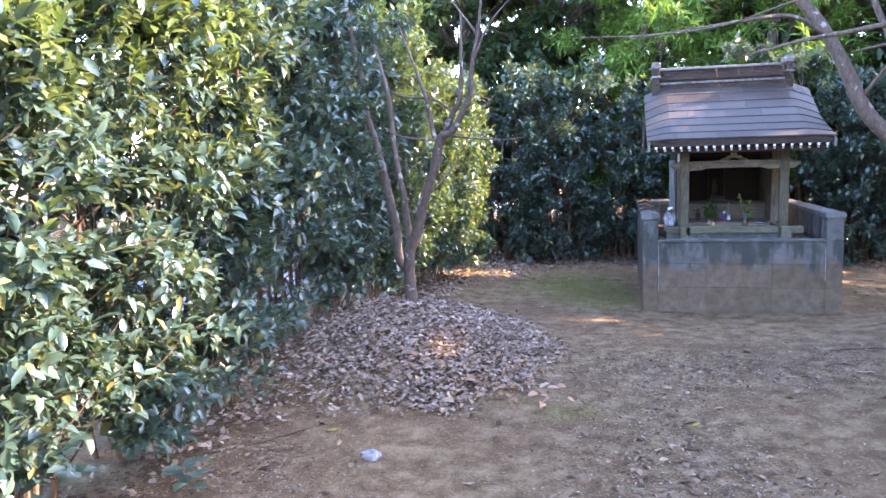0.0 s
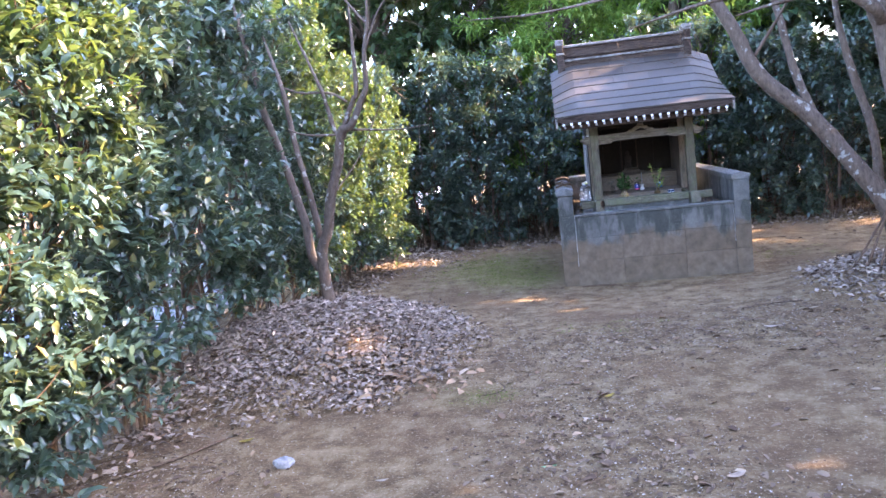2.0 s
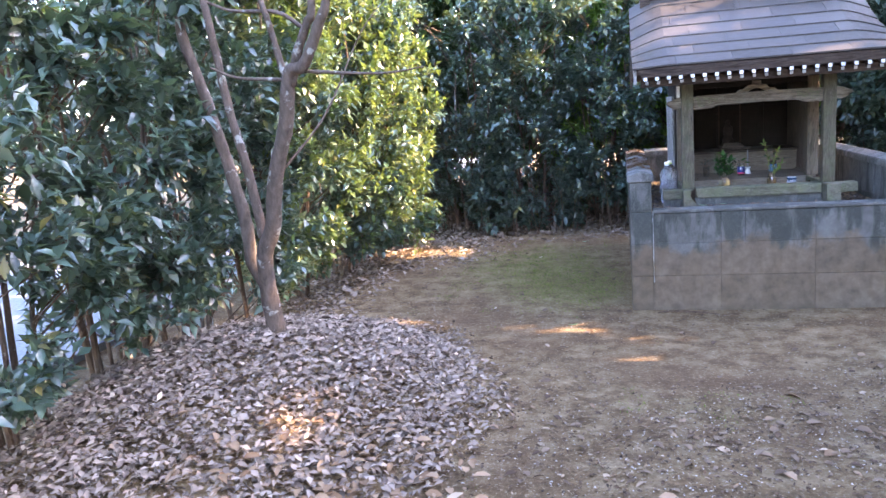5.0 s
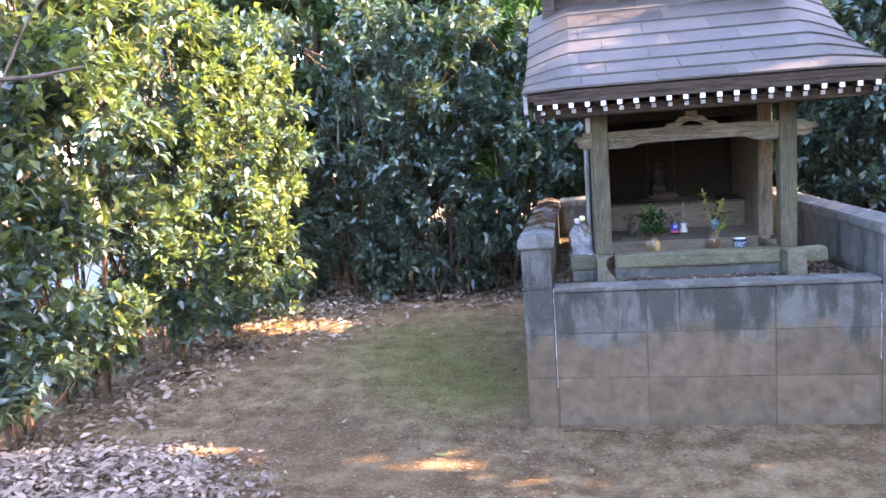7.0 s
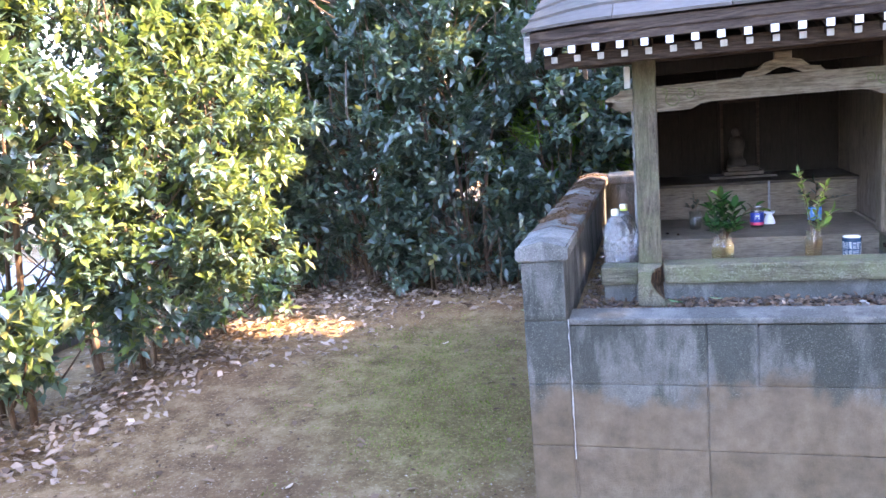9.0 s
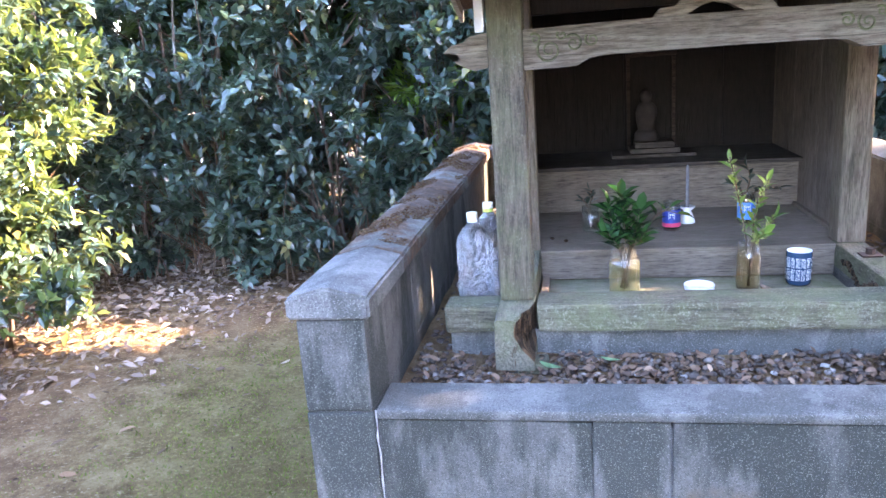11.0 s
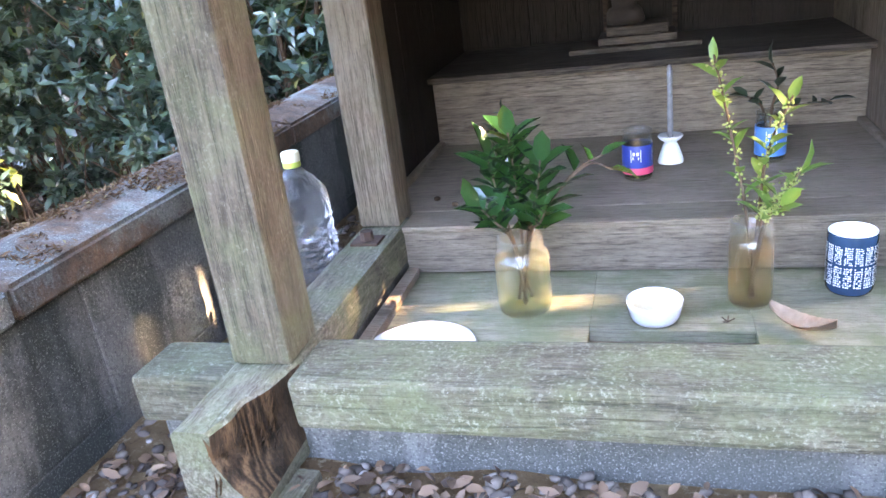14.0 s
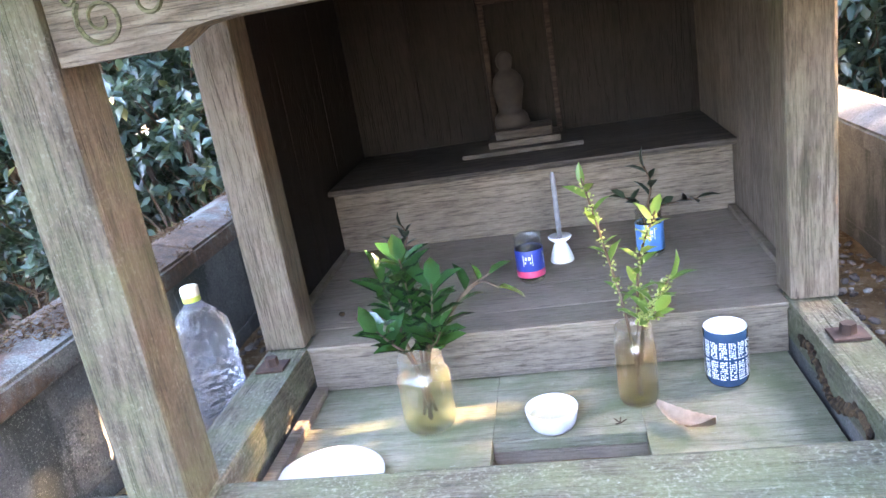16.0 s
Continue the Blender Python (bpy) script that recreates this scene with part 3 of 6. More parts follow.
def shrine():
    root = empty("shrine", "small weathered wooden roadside shrine with a curved roof", "shrine", (CX, 8.9, 0.62))
    # footing stones and sills
    part("footing", box(PL0 - 0.02, PR1 + 0.02, PF - 0.012, PF + 0.075, 0.58, 0.716, 0.008, 0.002), M_CAP, root, "mossy concrete footing strip")
    part("footing", box(PL0 - 0.005, PL1 - 0.01, PF + 0.08, REAR, 0.58, 0.712, 0.006), M_CAP, root)
    part("footing", box(PR0 + 0.01, PR1 + 0.005, PF + 0.08, REAR, 0.58, 0.712, 0.006), M_CAP, root)
    part("footing_stone", box(0.800, 0.93, PF + 0.0, PF + 0.1, 0.585, 0.712, 0.012, 0.006), M_CAP, root)
    part("footing_stone", box(0.938, 0.985, 8.03, 8.11, 0.585, 0.660, 0.012, 0.006), M_CAP, root)
    part("sill_block", box(0.984, 1.052, 8.022, 8.114, 0.585, 0.667, 0.007, 0.006), M_SILL_Y, root, "short split block under the rotted sill end")
    part("front_sill", box(PL1 + 0.008, 1.872, PF - 0.037, PF + 0.078, 0.716, SILL, 0.009, 0.0015), M_SILL, root, "grey sill beam grown with lichen")
    part("sill_end", box(0.792, PL0 - 0.003, PF - 0.03, PF + 0.072, 0.714, SILL - 0.004, 0.008, 0.002), M_SILL, root)
    part("sill_end", box(PR1 + 0.003, 2.105, PF - 0.03, PF + 0.072, 0.714, SILL - 0.004, 0.008, 0.002), M_SILL, root)
    # side sills run out to the front past the posts
    part("side_sill", box(PL0, PL1 - 0.002, PF + 0.08, PB + 0.05, 0.714, SILL, 0.007, 0.0015), M_SILL_Y, root, "mossy side sill with peeling grain")
    part("side_sill", box(PR0 + 0.002, PR1, PF + 0.08, PB + 0.05, 0.714, SILL, 0.007, 0.0015), M_SILL_Y, root)
    for x0, x1, rot in ((PL0 - 0.004, PL1 + 0.004, True), (PR0 - 0.004, PR1 + 0.004, False)):
        # protruding sill head; its inner corner is rotted away
        bm = bmesh.new()
        cut = 0.046 if rot else 0.004
        r = random.Random(4 if rot else 8)
        z0, z1 = 0.662, SILL + 0.001
        rows = 7
        for i in range(rows + 1):
            y = 8.008 + (PF + 0.076 - 8.008) * i / rows
            c = cut * max(0.0, 1 - i / 4.6) * r.uniform(0.75, 1.25)
            ring = [(x0, z0), (x1, z0), (x1, z0 + 0.02), (x1 - c * 0.7, z0 + 0.05), (x1 - c * 1.15, z0 + 0.085), (x1 - c, z1 - 0.004), (x1 - c - 0.006, z1), (x0 + 0.006, z1), (x0, z1 - 0.006)]
            for a, b in ring:
                bm.verts.new((a + r.uniform(-0.001, 0.001), y, b + r.uniform(-0.001, 0.001)))
        bm.verts.ensure_lookup_table()
        for i in range(rows):
            for k in range(9):
                bm.faces.new([bm.verts[i * 9 + k], bm.verts[i * 9 + (k + 1) % 9], bm.verts[(i + 1) * 9 + (k + 1) % 9], bm.verts[(i + 1) * 9 + k]])
        bm.faces.new([bm.verts[k] for k in range(9)])
        bm.faces.new([bm.verts[rows * 9 + k] for k in range(8, -1, -1)])
        head = part("sill_head", bm, M_SILL_Y, root, "sill end with a rotted corner" if rot else "")
        if rot:
            head.data.materials.append(M_ROTTEN)
            for i in range(5):
                for k in (2, 3, 4):
                    head.data.polygons[i * 9 + k].material_index = 1
            bm = bmesh.new()
            for i in range(330):
                y = r.uniform(8.010, 8.10)
                z = r.uniform(0.664, 0.762)
                x = x1 - cut * (1.12 - 0.75 * (y - 8.01) / 0.1) + r.uniform(-0.004, 0.006)
                lean, tall = r.uniform(-0.014, 0.014), r.uniform(0.012, 0.045)
                w = r.uniform(0.0018, 0.0042)
                foot = [bm.verts.new((x + w * math.cos(q), y + 1.6 * w * math.sin(q), z)) for q in (0.4, 2.5, 4.6)]
                tip = bm.verts.new((x + r.uniform(-0.003, 0.014), y + lean, min(z + tall, SILL + 0.004)))
                bm.faces.new(foot)
                for q in range(3):
                    bm.faces.new((foot[q], foot[(q + 1) % 3], tip))
            part("rotten_core", bm, M_ROTTEN, head, "dark splintered rotten wood")["kind"] = "stuff"
    # posts
    for x0, x1, y0, s in ((PL0, PL1, PF, 1), (PR0, PR1, PF, 2)):
        part("front_post", chamfered_post(x0, x1, y0, y0 + 0.085, SILL + 0.001, 1.56, s), M_POST, root, "square weathered post")
    for x0, x1, y0, s in ((PL0, PL1 - 0.004, PB, 3), (PR0 + 0.004, PR1, PB, 4)):
        part("rear_post", chamfered_post(x0, x1, y0, y0 + 0.085, SILL + 0.001, 1.72, s), M_POST_TAN, root, "square tan weathered post")
    # tray floor in front, raised floor and shelf
    for a, b, c, d in ((PL1 - 0.001, 1.372, PF + 0.079, PB + 0.02), (1.612, PR0 + 0.001, PF + 0.079, PB + 0.02), (1.3722, 1.6118, 8.438, PB + 0.02), (1.3722, 1.6118, PF + 0.079, 8.30)):
        part("tray_board", box(a, b, c, d, TRAY - 0.02, TRAY, 0.0015), M_TRAY, root, "worn plank floor stained green")
    slot = bmesh.new()
    for a, b, c, d in ((1.360, 1.624, 8.4382, 8.450), (1.360, 1.624, 8.288, 8.2998), (1.360, 1.3718, 8.30, 8.438), (1.6122, 1.624, 8.30, 8.438)):
        box(a, b, c, d, TRAY - 0.06, TRAY - 0.021, 0.001, bm=slot)
    box(1.360, 1.624, 8.288, 8.450, TRAY - 0.07, TRAY - 0.061, 0, bm=slot)
    part("slot_box", slot, M_FLOORWOOD, root, "shallow wooden slot box")
    part("tray_batten", box(PL1 + 0.001, PL1 + 0.024, PF + 0.085, PB - 0.005, TRAY + 0.0005, TRAY + 0.022, 0.004, 0.002), M_FLOORWOOD, root)
    part("riser", box(PL1 - 0.002, PR0 + 0.002, PB + 0.006, PB + 0.030, TRAY + 0.004, STEP - 0.012, 0.003), M_RISER, root, "plank riser with bold grain")
    part("raised_floor", box(PL0 + 0.009, PR1 - 0.03, PB + 0.088, 9.245, STEP - 0.012, STEP, 0.003), M_FLOORWOOD, root)
    part("raised_floor", box(PL1 - 0.003, PR0 + 0.003, PB + 0.001, PB + 0.0872, STEP - 0.012, STEP, 0.003), M_FLOORWOOD, root)
    part("shelf_riser", box(PL0 + 0.010, PR1 - 0.035, 9.225, 9.246, STEP + 0.001, SHELF - 0.016, 0.003), M_RISER, root, "plank riser with dark knots")
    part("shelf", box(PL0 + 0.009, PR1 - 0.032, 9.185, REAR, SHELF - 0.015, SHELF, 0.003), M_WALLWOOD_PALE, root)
    # inside walls of upright boards
    for k in range(5):
        a = PL0 + 0.008 + (PR1 - PL0 - 0.04) * k / 5
        b = PL0 + 0.008 + (PR1 - PL0 - 0.04) * (k + 1) / 5
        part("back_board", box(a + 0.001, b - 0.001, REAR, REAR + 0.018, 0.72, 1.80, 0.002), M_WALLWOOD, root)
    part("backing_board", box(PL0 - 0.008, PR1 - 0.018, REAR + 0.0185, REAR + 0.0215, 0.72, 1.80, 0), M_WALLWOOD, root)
    for x in (PL0 - 0.009, PR1 - 0.034):
        for k in range(3):
            a = PB + 0.088 + (REAR - PB - 0.09) * k / 3
            b = PB + 0.088 + (REAR - PB - 0.09) * (k + 1) / 3
            # left boards share the near-black shaded colour, right boards the pale one
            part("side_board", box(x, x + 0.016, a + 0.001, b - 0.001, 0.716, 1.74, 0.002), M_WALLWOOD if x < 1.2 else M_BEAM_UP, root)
    for x0, x1 in ((PL0, PL1 - 0.004), (PR0 + 0.004, PR1)):
        part("corner_post", box(x0, x1, REAR + 0.022, REAR + 0.08, 0.712, 1.75, 0.006), M_POST, root)
    for x in (PL0 + 0.010, PR1 - 0.054):
        part("floor_batten", box(x, x + 0.016, PB + 0.09, 9.222, STEP + 0.0005, STEP + 0.014, 0.003), M_FLOORWOOD, root)
    # rainbow beam between the front posts with a raised under-edge
    bm = bmesh.new()
    x0, x1 = PL1 - 0.002, PR0 + 0.002
    n = 28
    front = []
    for i in range(n + 1):
        x = x0 + (x1 - x0) * i / n
        e = min(x - x0, x1 - x)
        lower = 1.356 + 0.020 * min(1.0, max(0.0, (e - 0.13) / 0.03)) + 0.004 * math.sin(math.pi * i / n)
        upper = 1.448 + 0.006 * math.sin(math.pi * i / n)
        front.append((x, lower, upper))
    cols = [[bm.verts.new((x, y, z)) for y, z in ((PF + 0.012, lo), (PF + 0.012, hi), (PF + 0.070, hi), (PF + 0.070, lo))] for x, lo, hi in front]
    for a, b in zip(cols, cols[1:]):
        for k in range(4):
            bm.faces.new((a[k], a[(k + 1) % 4], b[(k + 1) % 4], b[k]))
    bm.faces.new(cols[0])
    bm.faces.new(cols[-1][::-1])
    beam = part("lintel_beam", bm, M_BEAM, root, "carved lintel beam with scroll ornament")
    # scroll carving on both ends of the lintel
    for side in (1, -1):
        for cx, cz, r0, turns, flip in ((0.062, 1.398, 0.029, 1.7, 1), (0.118, 1.410, 0.021, 1.5, -1), (0.160, 1.416, 0.016, 1.5, 1), (0.030, 1.425, 0.014, 1.2, -1), (0.092, 1.430, 0.012, 1.2, 1)):
            bm = bmesh.new()
            xx = x0 + cx if side > 0 else x1 - cx
            rows = []
            for k in range(26):
                u = k / 25
                ang = flip * side * (u * turns * 2 * math.pi) + 2.4
                rad = r0 * (1 - 0.85 * u)
                rows.append((xx + rad * math.cos(ang), PF + 0.0115, cz + rad * math.sin(ang), 0.0034 * (1 - 0.5 * u)))
            tube(rows, 5, bm, 0, 1)
            part("scroll", bm, M_DARKGREEN, beam, "carved scroll with green tint")
    # carved beam heads outside the posts
    for side, xs in ((-1, PL0 + 0.001), (1, PR1 - 0.001)):
        out = [(0, 1.368), (0.035, 1.362), (0.060, 1.372), (0.082, 1.385), (0.070, 1.392), (0.072, 1.402), (0.108, 1.408), (0.090, 1.424), (0.060, 1.430), (0.045, 1.442), (0.02, 1.446), (0, 1.448)]
        bm = bmesh.new()
        a = [bm.verts.new((xs + side * dx, PF + 0.016, z)) for dx, z in out]
        b = [bm.verts.new((xs + side * dx, PF + 0.066, z)) for dx, z in out]
        bm.faces.new(a)
        bm.faces.new(b[::-1])
        for i in range(len(out)):
            j = (i + 1) % len(out)
            bm.faces.new((a[i], a[j], b[j], b[i]))
        bmesh.ops.triangulate(bm, faces=[f for f in bm.faces if len(f.verts) > 4])
        part("beam_head", bm, M_BEAM, root, "carved greenish beam nose")
    # frog-leg strut on the lintel
    out = [(-0.135, 0), (-0.120, 0.018), (-0.085, 0.022), (-0.060, 0.045), (-0.028, 0.052), (-0.028, 0.078), (0.028, 0.078), (0.028, 0.052), (0.060, 0.045), (0.085, 0.022), (0.120, 0.018), (0.135, 0), (0.062, 0), (0.03, 0.018), (0, 0.026), (-0.03, 0.018), (-0.062, 0)]
    bm = bmesh.new()
    a = [bm.verts.new((CX + dx, PF + 0.020, 1.4535 + z)) for dx, z in out]
    b = [bm.verts.new((CX + dx, PF + 0.058, 1.4535 + z)) for dx, z in out]
    bm.faces.new(a)
    bm.faces.new(b[::-1])
    for i in range(len(out)):
        j = (i + 1) % len(out)
        bm.faces.new((a[i], a[j], b[j], b[i]))
    bmesh.ops.triangulate(bm, faces=[f for f in bm.faces if len(f.verts) > 4])
    part("strut", bm, M_BEAM, root, "carved frog-leg strut")
    # purlin over the front posts, header and ceiling over the body
    part("purlin", box(0.74, 2.16, PF + 0.005, PF + 0.08, 1.537, 1.600, 0.006), M_DARKWOOD, root)
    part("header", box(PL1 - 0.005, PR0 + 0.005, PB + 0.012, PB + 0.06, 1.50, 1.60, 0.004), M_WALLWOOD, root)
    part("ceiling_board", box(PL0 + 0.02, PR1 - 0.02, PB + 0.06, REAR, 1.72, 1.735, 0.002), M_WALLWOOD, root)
    # the splits in the side sill
    r = random.Random(77)
    bm = bmesh.new()
    for k in range(26):
        y = 8.27 + 0.30 * k / 26
        z = 0.735 + 0.02 * math.sin(k * 0.35)
        tube([(PR0 + 0.001, y, z + r.uniform(-.006, .006), 0.004), (PR0 - 0.001, y + 0.014, z + r.uniform(-.006, .006), 0.0055), (PR0 + 0.001, y + 0.03, z + r.uniform(-.006, .006), 0.003)], 5, bm, 0.3, 2, k)
    part("split", bm, M_ROTTEN, root, "dark rotten split in the side sill")["kind"] = "stuff"
    # bolts with square washers
    for x, y in ((0.975, 8.575), (1.925, 8.50)):
        w = part("washer", box(x - 0.026, x + 0.026, y - 0.022, y + 0.022, SILL + 0.001, SILL + 0.006, 0.001), M_RUST, root, "rusty square washer")
        bm = bmesh.new()
        bmesh.ops.create_cone(bm, cap_ends=True, segments=6, radius1=0.0125, radius2=0.0115, depth=0.016, matrix=Matrix.Translation((x, y, SILL + 0.014)))
        part("bolt", bm, M_RUST, w, "rusty bolt head")
    # eaves: profile of the roof
    EY, EZ, RY, RZ = 7.80, 1.668, 9.02, 2.28

    def roof_z(s):
        return EZ + (RZ - EZ) * (0.72 * s + 0.28 * s * s)

    def half_w(s):
        return 0.855 + 0.0 * s

    def drop(u, s):
        e = max(0.0, (abs(u) - 0.72) / 0.28)
        return 0.085 * e ** 1.3 * min(1.0, s * 1.6 + 0.15)
    # sheets laid in courses, front and rear
    rows = 7
    for face in (1, -1):
        depth = RY - EY if face > 0 else 1.10
        for k in range(rows):
            s0, s1 = k / rows, min(1.0, (k + 1.12) / rows)
            cuts = [-1.0, -0.72] + [-0.72 + 1.44 * (i + (0.5 if k % 2 else 0.15)) / 3.4 for i in range(4) if -0.72 + 1.44 * (i + (0.5 if k % 2 else 0.15)) / 3.4 < 0.66] + [0.72, 1.0]
            cuts = sorted(cuts)
            for a, b in zip(cuts, cuts[1:]):
                bm = bmesh.new()
                m = max(2, int((b - a) / 0.07))
                top, low = [], []
                gap = 0.0012
                for i in range(m + 1):
                    u = a + (b - a) * i / m
                    ug = u + (gap if i == 0 and a > -1 and abs(a) != 0.72 else 0) - (gap if i == m and b < 1 and abs(b) != 0.72 else 0)
                    colt, coll = [], []
                    for q in range(3):
                        s = s0 + (s1 - s0) * q / 2
                        y = RY - face * (depth * (1 - s))
                        z = roof_z(s) - drop(u, s) + 0.011 * (1 - q / 2)
                        colt.append(bm.verts.new((CX + ug * half_w(s), y, z)))
                        coll.append(bm.verts.new((CX + ug * half_w(s), y, z - 0.010)))
                    top.append(colt)
                    low.append(coll)
                for i in range(m):
                    for q in range(2):
                        bm.faces.new((top[i][q], top[i + 1][q], top[i + 1][q + 1], top[i][q + 1]))
                        bm.faces.new((low[i][q], low[i][q + 1], low[i + 1][q + 1], low[i + 1][q]))
                    bm.faces.new((top[i][0], low[i][0], low[i + 1][0], top[i + 1][0]))
                for side in (0, m):
                    for q in range(2):
                        bm.faces.new((top[side][q], top[side][q + 1], low[side][q + 1], low[side][q]))
                part("roof_sheet", bm, M_ROOF, root)
        # boarding under the sheets
        bm = bmesh.new()
        rowsv = []
        for i in range(19):
            u = -0.97 + 1.94 * i / 18
            col = []
            for q in range(9):
                s = q / 8
                y = RY - face * ((depth - 0.012) * (1 - s))
                z = roof_z(s) - drop(u, s) - 0.006
                col.append((bm.verts.new((CX + u * half_w(s), y, z)), bm.verts.new((CX + u * half_w(s), y, z - 0.032))))
            rowsv.append(col)
        for i in range(18):
            for q in range(8):
                a, b, c, d = rowsv[i][q], rowsv[i + 1][q], rowsv[i + 1][q + 1], rowsv[i][q + 1]
                bm.faces.new((a[0], b[0], c[0], d[0]))
                bm.faces.new((a[1], d[1], c[1], b[1]))
            bm.faces.new((rowsv[i][0][0], rowsv[i][0][1], rowsv[i + 1][0][1], rowsv[i + 1][0][0]))
        for i in (0, 18):
            for q in range(8):
                bm.faces.new((rowsv[i][q][0], rowsv[i][q + 1][0], rowsv[i][q + 1][1], rowsv[i][q][1]))
        part("roof_boarding", bm, M_DARKWOOD, root)
    # eave fascia and two rows of rafters
    part("fascia", box(CX - 0.80, CX + 0.80, EY + 0.018, EY + 0.045, 1.600, 1.634, 0.003), M_DARKWOOD, root)
    part("fascia", box(CX - 0.80, CX + 0.80, EY + 0.11, EY + 0.14, 1.535, 1.585, 0.003), M_DARKWOOD, root)
    for row, (y0, z0, w, count) in enumerate(((EY + 0.012, 1.588, 0.011, 21), (EY + 0.075, 1.562, 0.010, 21))):
        shared, paint = None, None
        for i in range(count):
            x = CX - 0.772 + 1.544 * i / (count - 1) + 0.012 * row
            if shared is None:
                bm = bmesh.new()
                pts = [(0, 0), (0.85, 0.26)]
                v = []
                for yy, zz in pts:
                    v.append([bm.verts.new((sx * w, yy, zz + sz * w)) for sx, sz in ((-1, -1), (1, -1), (1, 1), (-1, 1))])
                for k in range(4):
                    bm.faces.new((v[0][k], v[0][(k + 1) % 4], v[1][(k + 1) % 4], v[1][k]))
                bm.faces.new(v[0][::-1])
                bm.faces.new(v[1])
                shared = mesh_of("rafter", bm, M_DARKWOOD)
                # second row takes the greyed paint, with the eave's shade in its colour
                paint = mesh_of("rafter_end", box(-w - 0.0006, w + 0.0006, -0.003, 0.0, -w - 0.0006, w + 0.0006, 0.001), M_WHITE if row == 0 else M_GREYWHITE)
            ob = new("rafter", shared)
            ob.location = (x, y0, z0)
            under(ob, root)
            cap = new("rafter_end", paint)
            cap.location = (x, y0, z0)
            under(cap, ob)
            cap["label"] = "white painted rafter end"
    # barge boards along the gables
    for side in (-1, 1):
        for face in (1, -1):
            depth = RY - EY if face > 0 else 1.10
            bm = bmesh.new()
            line = []
            for q in range(13):
                s = q / 12
                y = RY - face * (depth * (1 - s) - 0.01)
                z = roof_z(s) - drop(1, s) - 0.012
                hgt = 0.075 if s > 0.05 else 0.085
                line.append([bm.verts.new((CX + side * (0.842 + dx), y, z - dz)) for dx, dz in ((-0.012, 0), (0.008, 0), (0.008, hgt), (-0.012, hgt))])
            for a, b in zip(line, line[1:]):
                for k in range(4):
                    bm.faces.new((a[k], a[(k + 1) % 4], b[(k + 1) % 4], b[k]))
            bm.faces.new(line[0])
            bm.faces.new(line[-1][::-1])
            part("barge_board", bm, M_GREYWOOD, root, "grey weathered barge board")
    # gable infill
    for x in (PL0 + 0.02, PR1 - 0.035):
        bm = bmesh.new()
        prof = [(PB, 1.60), (REAR + 0.05, 1.60), (REAR + 0.05, 1.83), (RY, 2.12), (PB, 1.93)]
        a = [bm.verts.new((x, y, z)) for y, z in prof]
        b = [bm.verts.new((x + 0.015, y, z)) for y, z in prof]
        bm.faces.new(a)
        bm.faces.new(b[::-1])
        for i in range(5):
            bm.faces.new((a[i], a[(i + 1) % 5], b[(i + 1) % 5], b[i]))
        part("gable_board", bm, M_WALLWOOD, root)
    # ridge: stacked boards with end blocks
    ridge = part("ridge", box(0.735, 2.085, RY - 0.055, RY + 0.055, 2.20, 2.345, 0.006), M_DARKWOOD, root, "boxed wooden ridge")
    part("ridge_moulding", box(0.700, 2.115, RY - 0.075, RY + 0.075, 2.300, 2.322, 0.005), M_GREYWOOD, ridge)
    part("ridge_cap", box(0.695, 2.120, RY - 0.08, RY + 0.08, 2.345, 2.352, 0.002), M_DARKWOOD, ridge)
    part("ridge_box", box(0.735, 2.085, RY - 0.05, RY + 0.05, 2.352, 2.452, 0.004), M_DARKWOOD, ridge)
    part("ridge_top", box(0.700, 2.115, RY - 0.08, RY + 0.08, 2.452, 2.480, 0.008), M_GREYWOOD, ridge)
    for x0 in (0.682, 2.055):
        b = part("ridge_end", box(x0, x0 + 0.078, RY - 0.10, RY + 0.10, 2.17, 2.483, 0.008, 0.002), M_DARKWOOD, ridge, "ridge end block")
        part("ridge_end_cap", box(x0 - 0.006, x0 + 0.084, RY - 0.11, RY + 0.11, 2.482, 2.545, 0.01), M_GREYWOOD, b)
        part("ridge_end_cap", box(x0 - 0.010, x0 + 0.088, RY - 0.115, RY + 0.115, 2.375, 2.398, 0.006), M_GREYWOOD, b)
    # pale weathered boards outside the body walls
    for x0 in (0.910, 1.951):
        for k in range(4):
            a = 8.80 + 0.208 * k
            part("outer_board", box(x0, x0 + 0.0145, a, a + 0.203, 0.735, 1.46, 0.003, 0.002), M_GREYWOOD_Z, root, "pale silver-grey outer board")
    part("brace", box(0.905, 0.928, PF + 0.02, PF + 0.05, 1.45, 1.53, 0.004), M_WHITE, root, "small whitish block under the eave")
    return root


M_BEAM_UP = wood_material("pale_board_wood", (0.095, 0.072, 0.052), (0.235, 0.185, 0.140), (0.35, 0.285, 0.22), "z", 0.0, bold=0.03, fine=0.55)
M_DARKGREEN = wood_material("green_tinted_carving", (0.06, 0.055, 0.03), (0.12, 0.12, 0.06), (0.2, 0.2, 0.1), "x", 0.3)
M_GREYWOOD = wood_material("silver_grey_wood", (0.13, 0.115, 0.10), (0.27, 0.25, 0.23), (0.42, 0.40, 0.37), "x", 0.1)
# Dark brown wood shared by the shelf and the pedestal.
M_WALLWOOD_PALE = wood_material("dark_plinth_wood", (0.045, 0.035, 0.028), (0.095, 0.076, 0.06), (0.15, 0.125, 0.10), "x", 0.0)
M_TRAY = wood_material("green_stained_board", (0.15, 0.14, 0.095), (0.25, 0.235, 0.165), (0.36, 0.33, 0.245), "x", 0.75, bold=0.02, fine=0.4, tone=0.02)
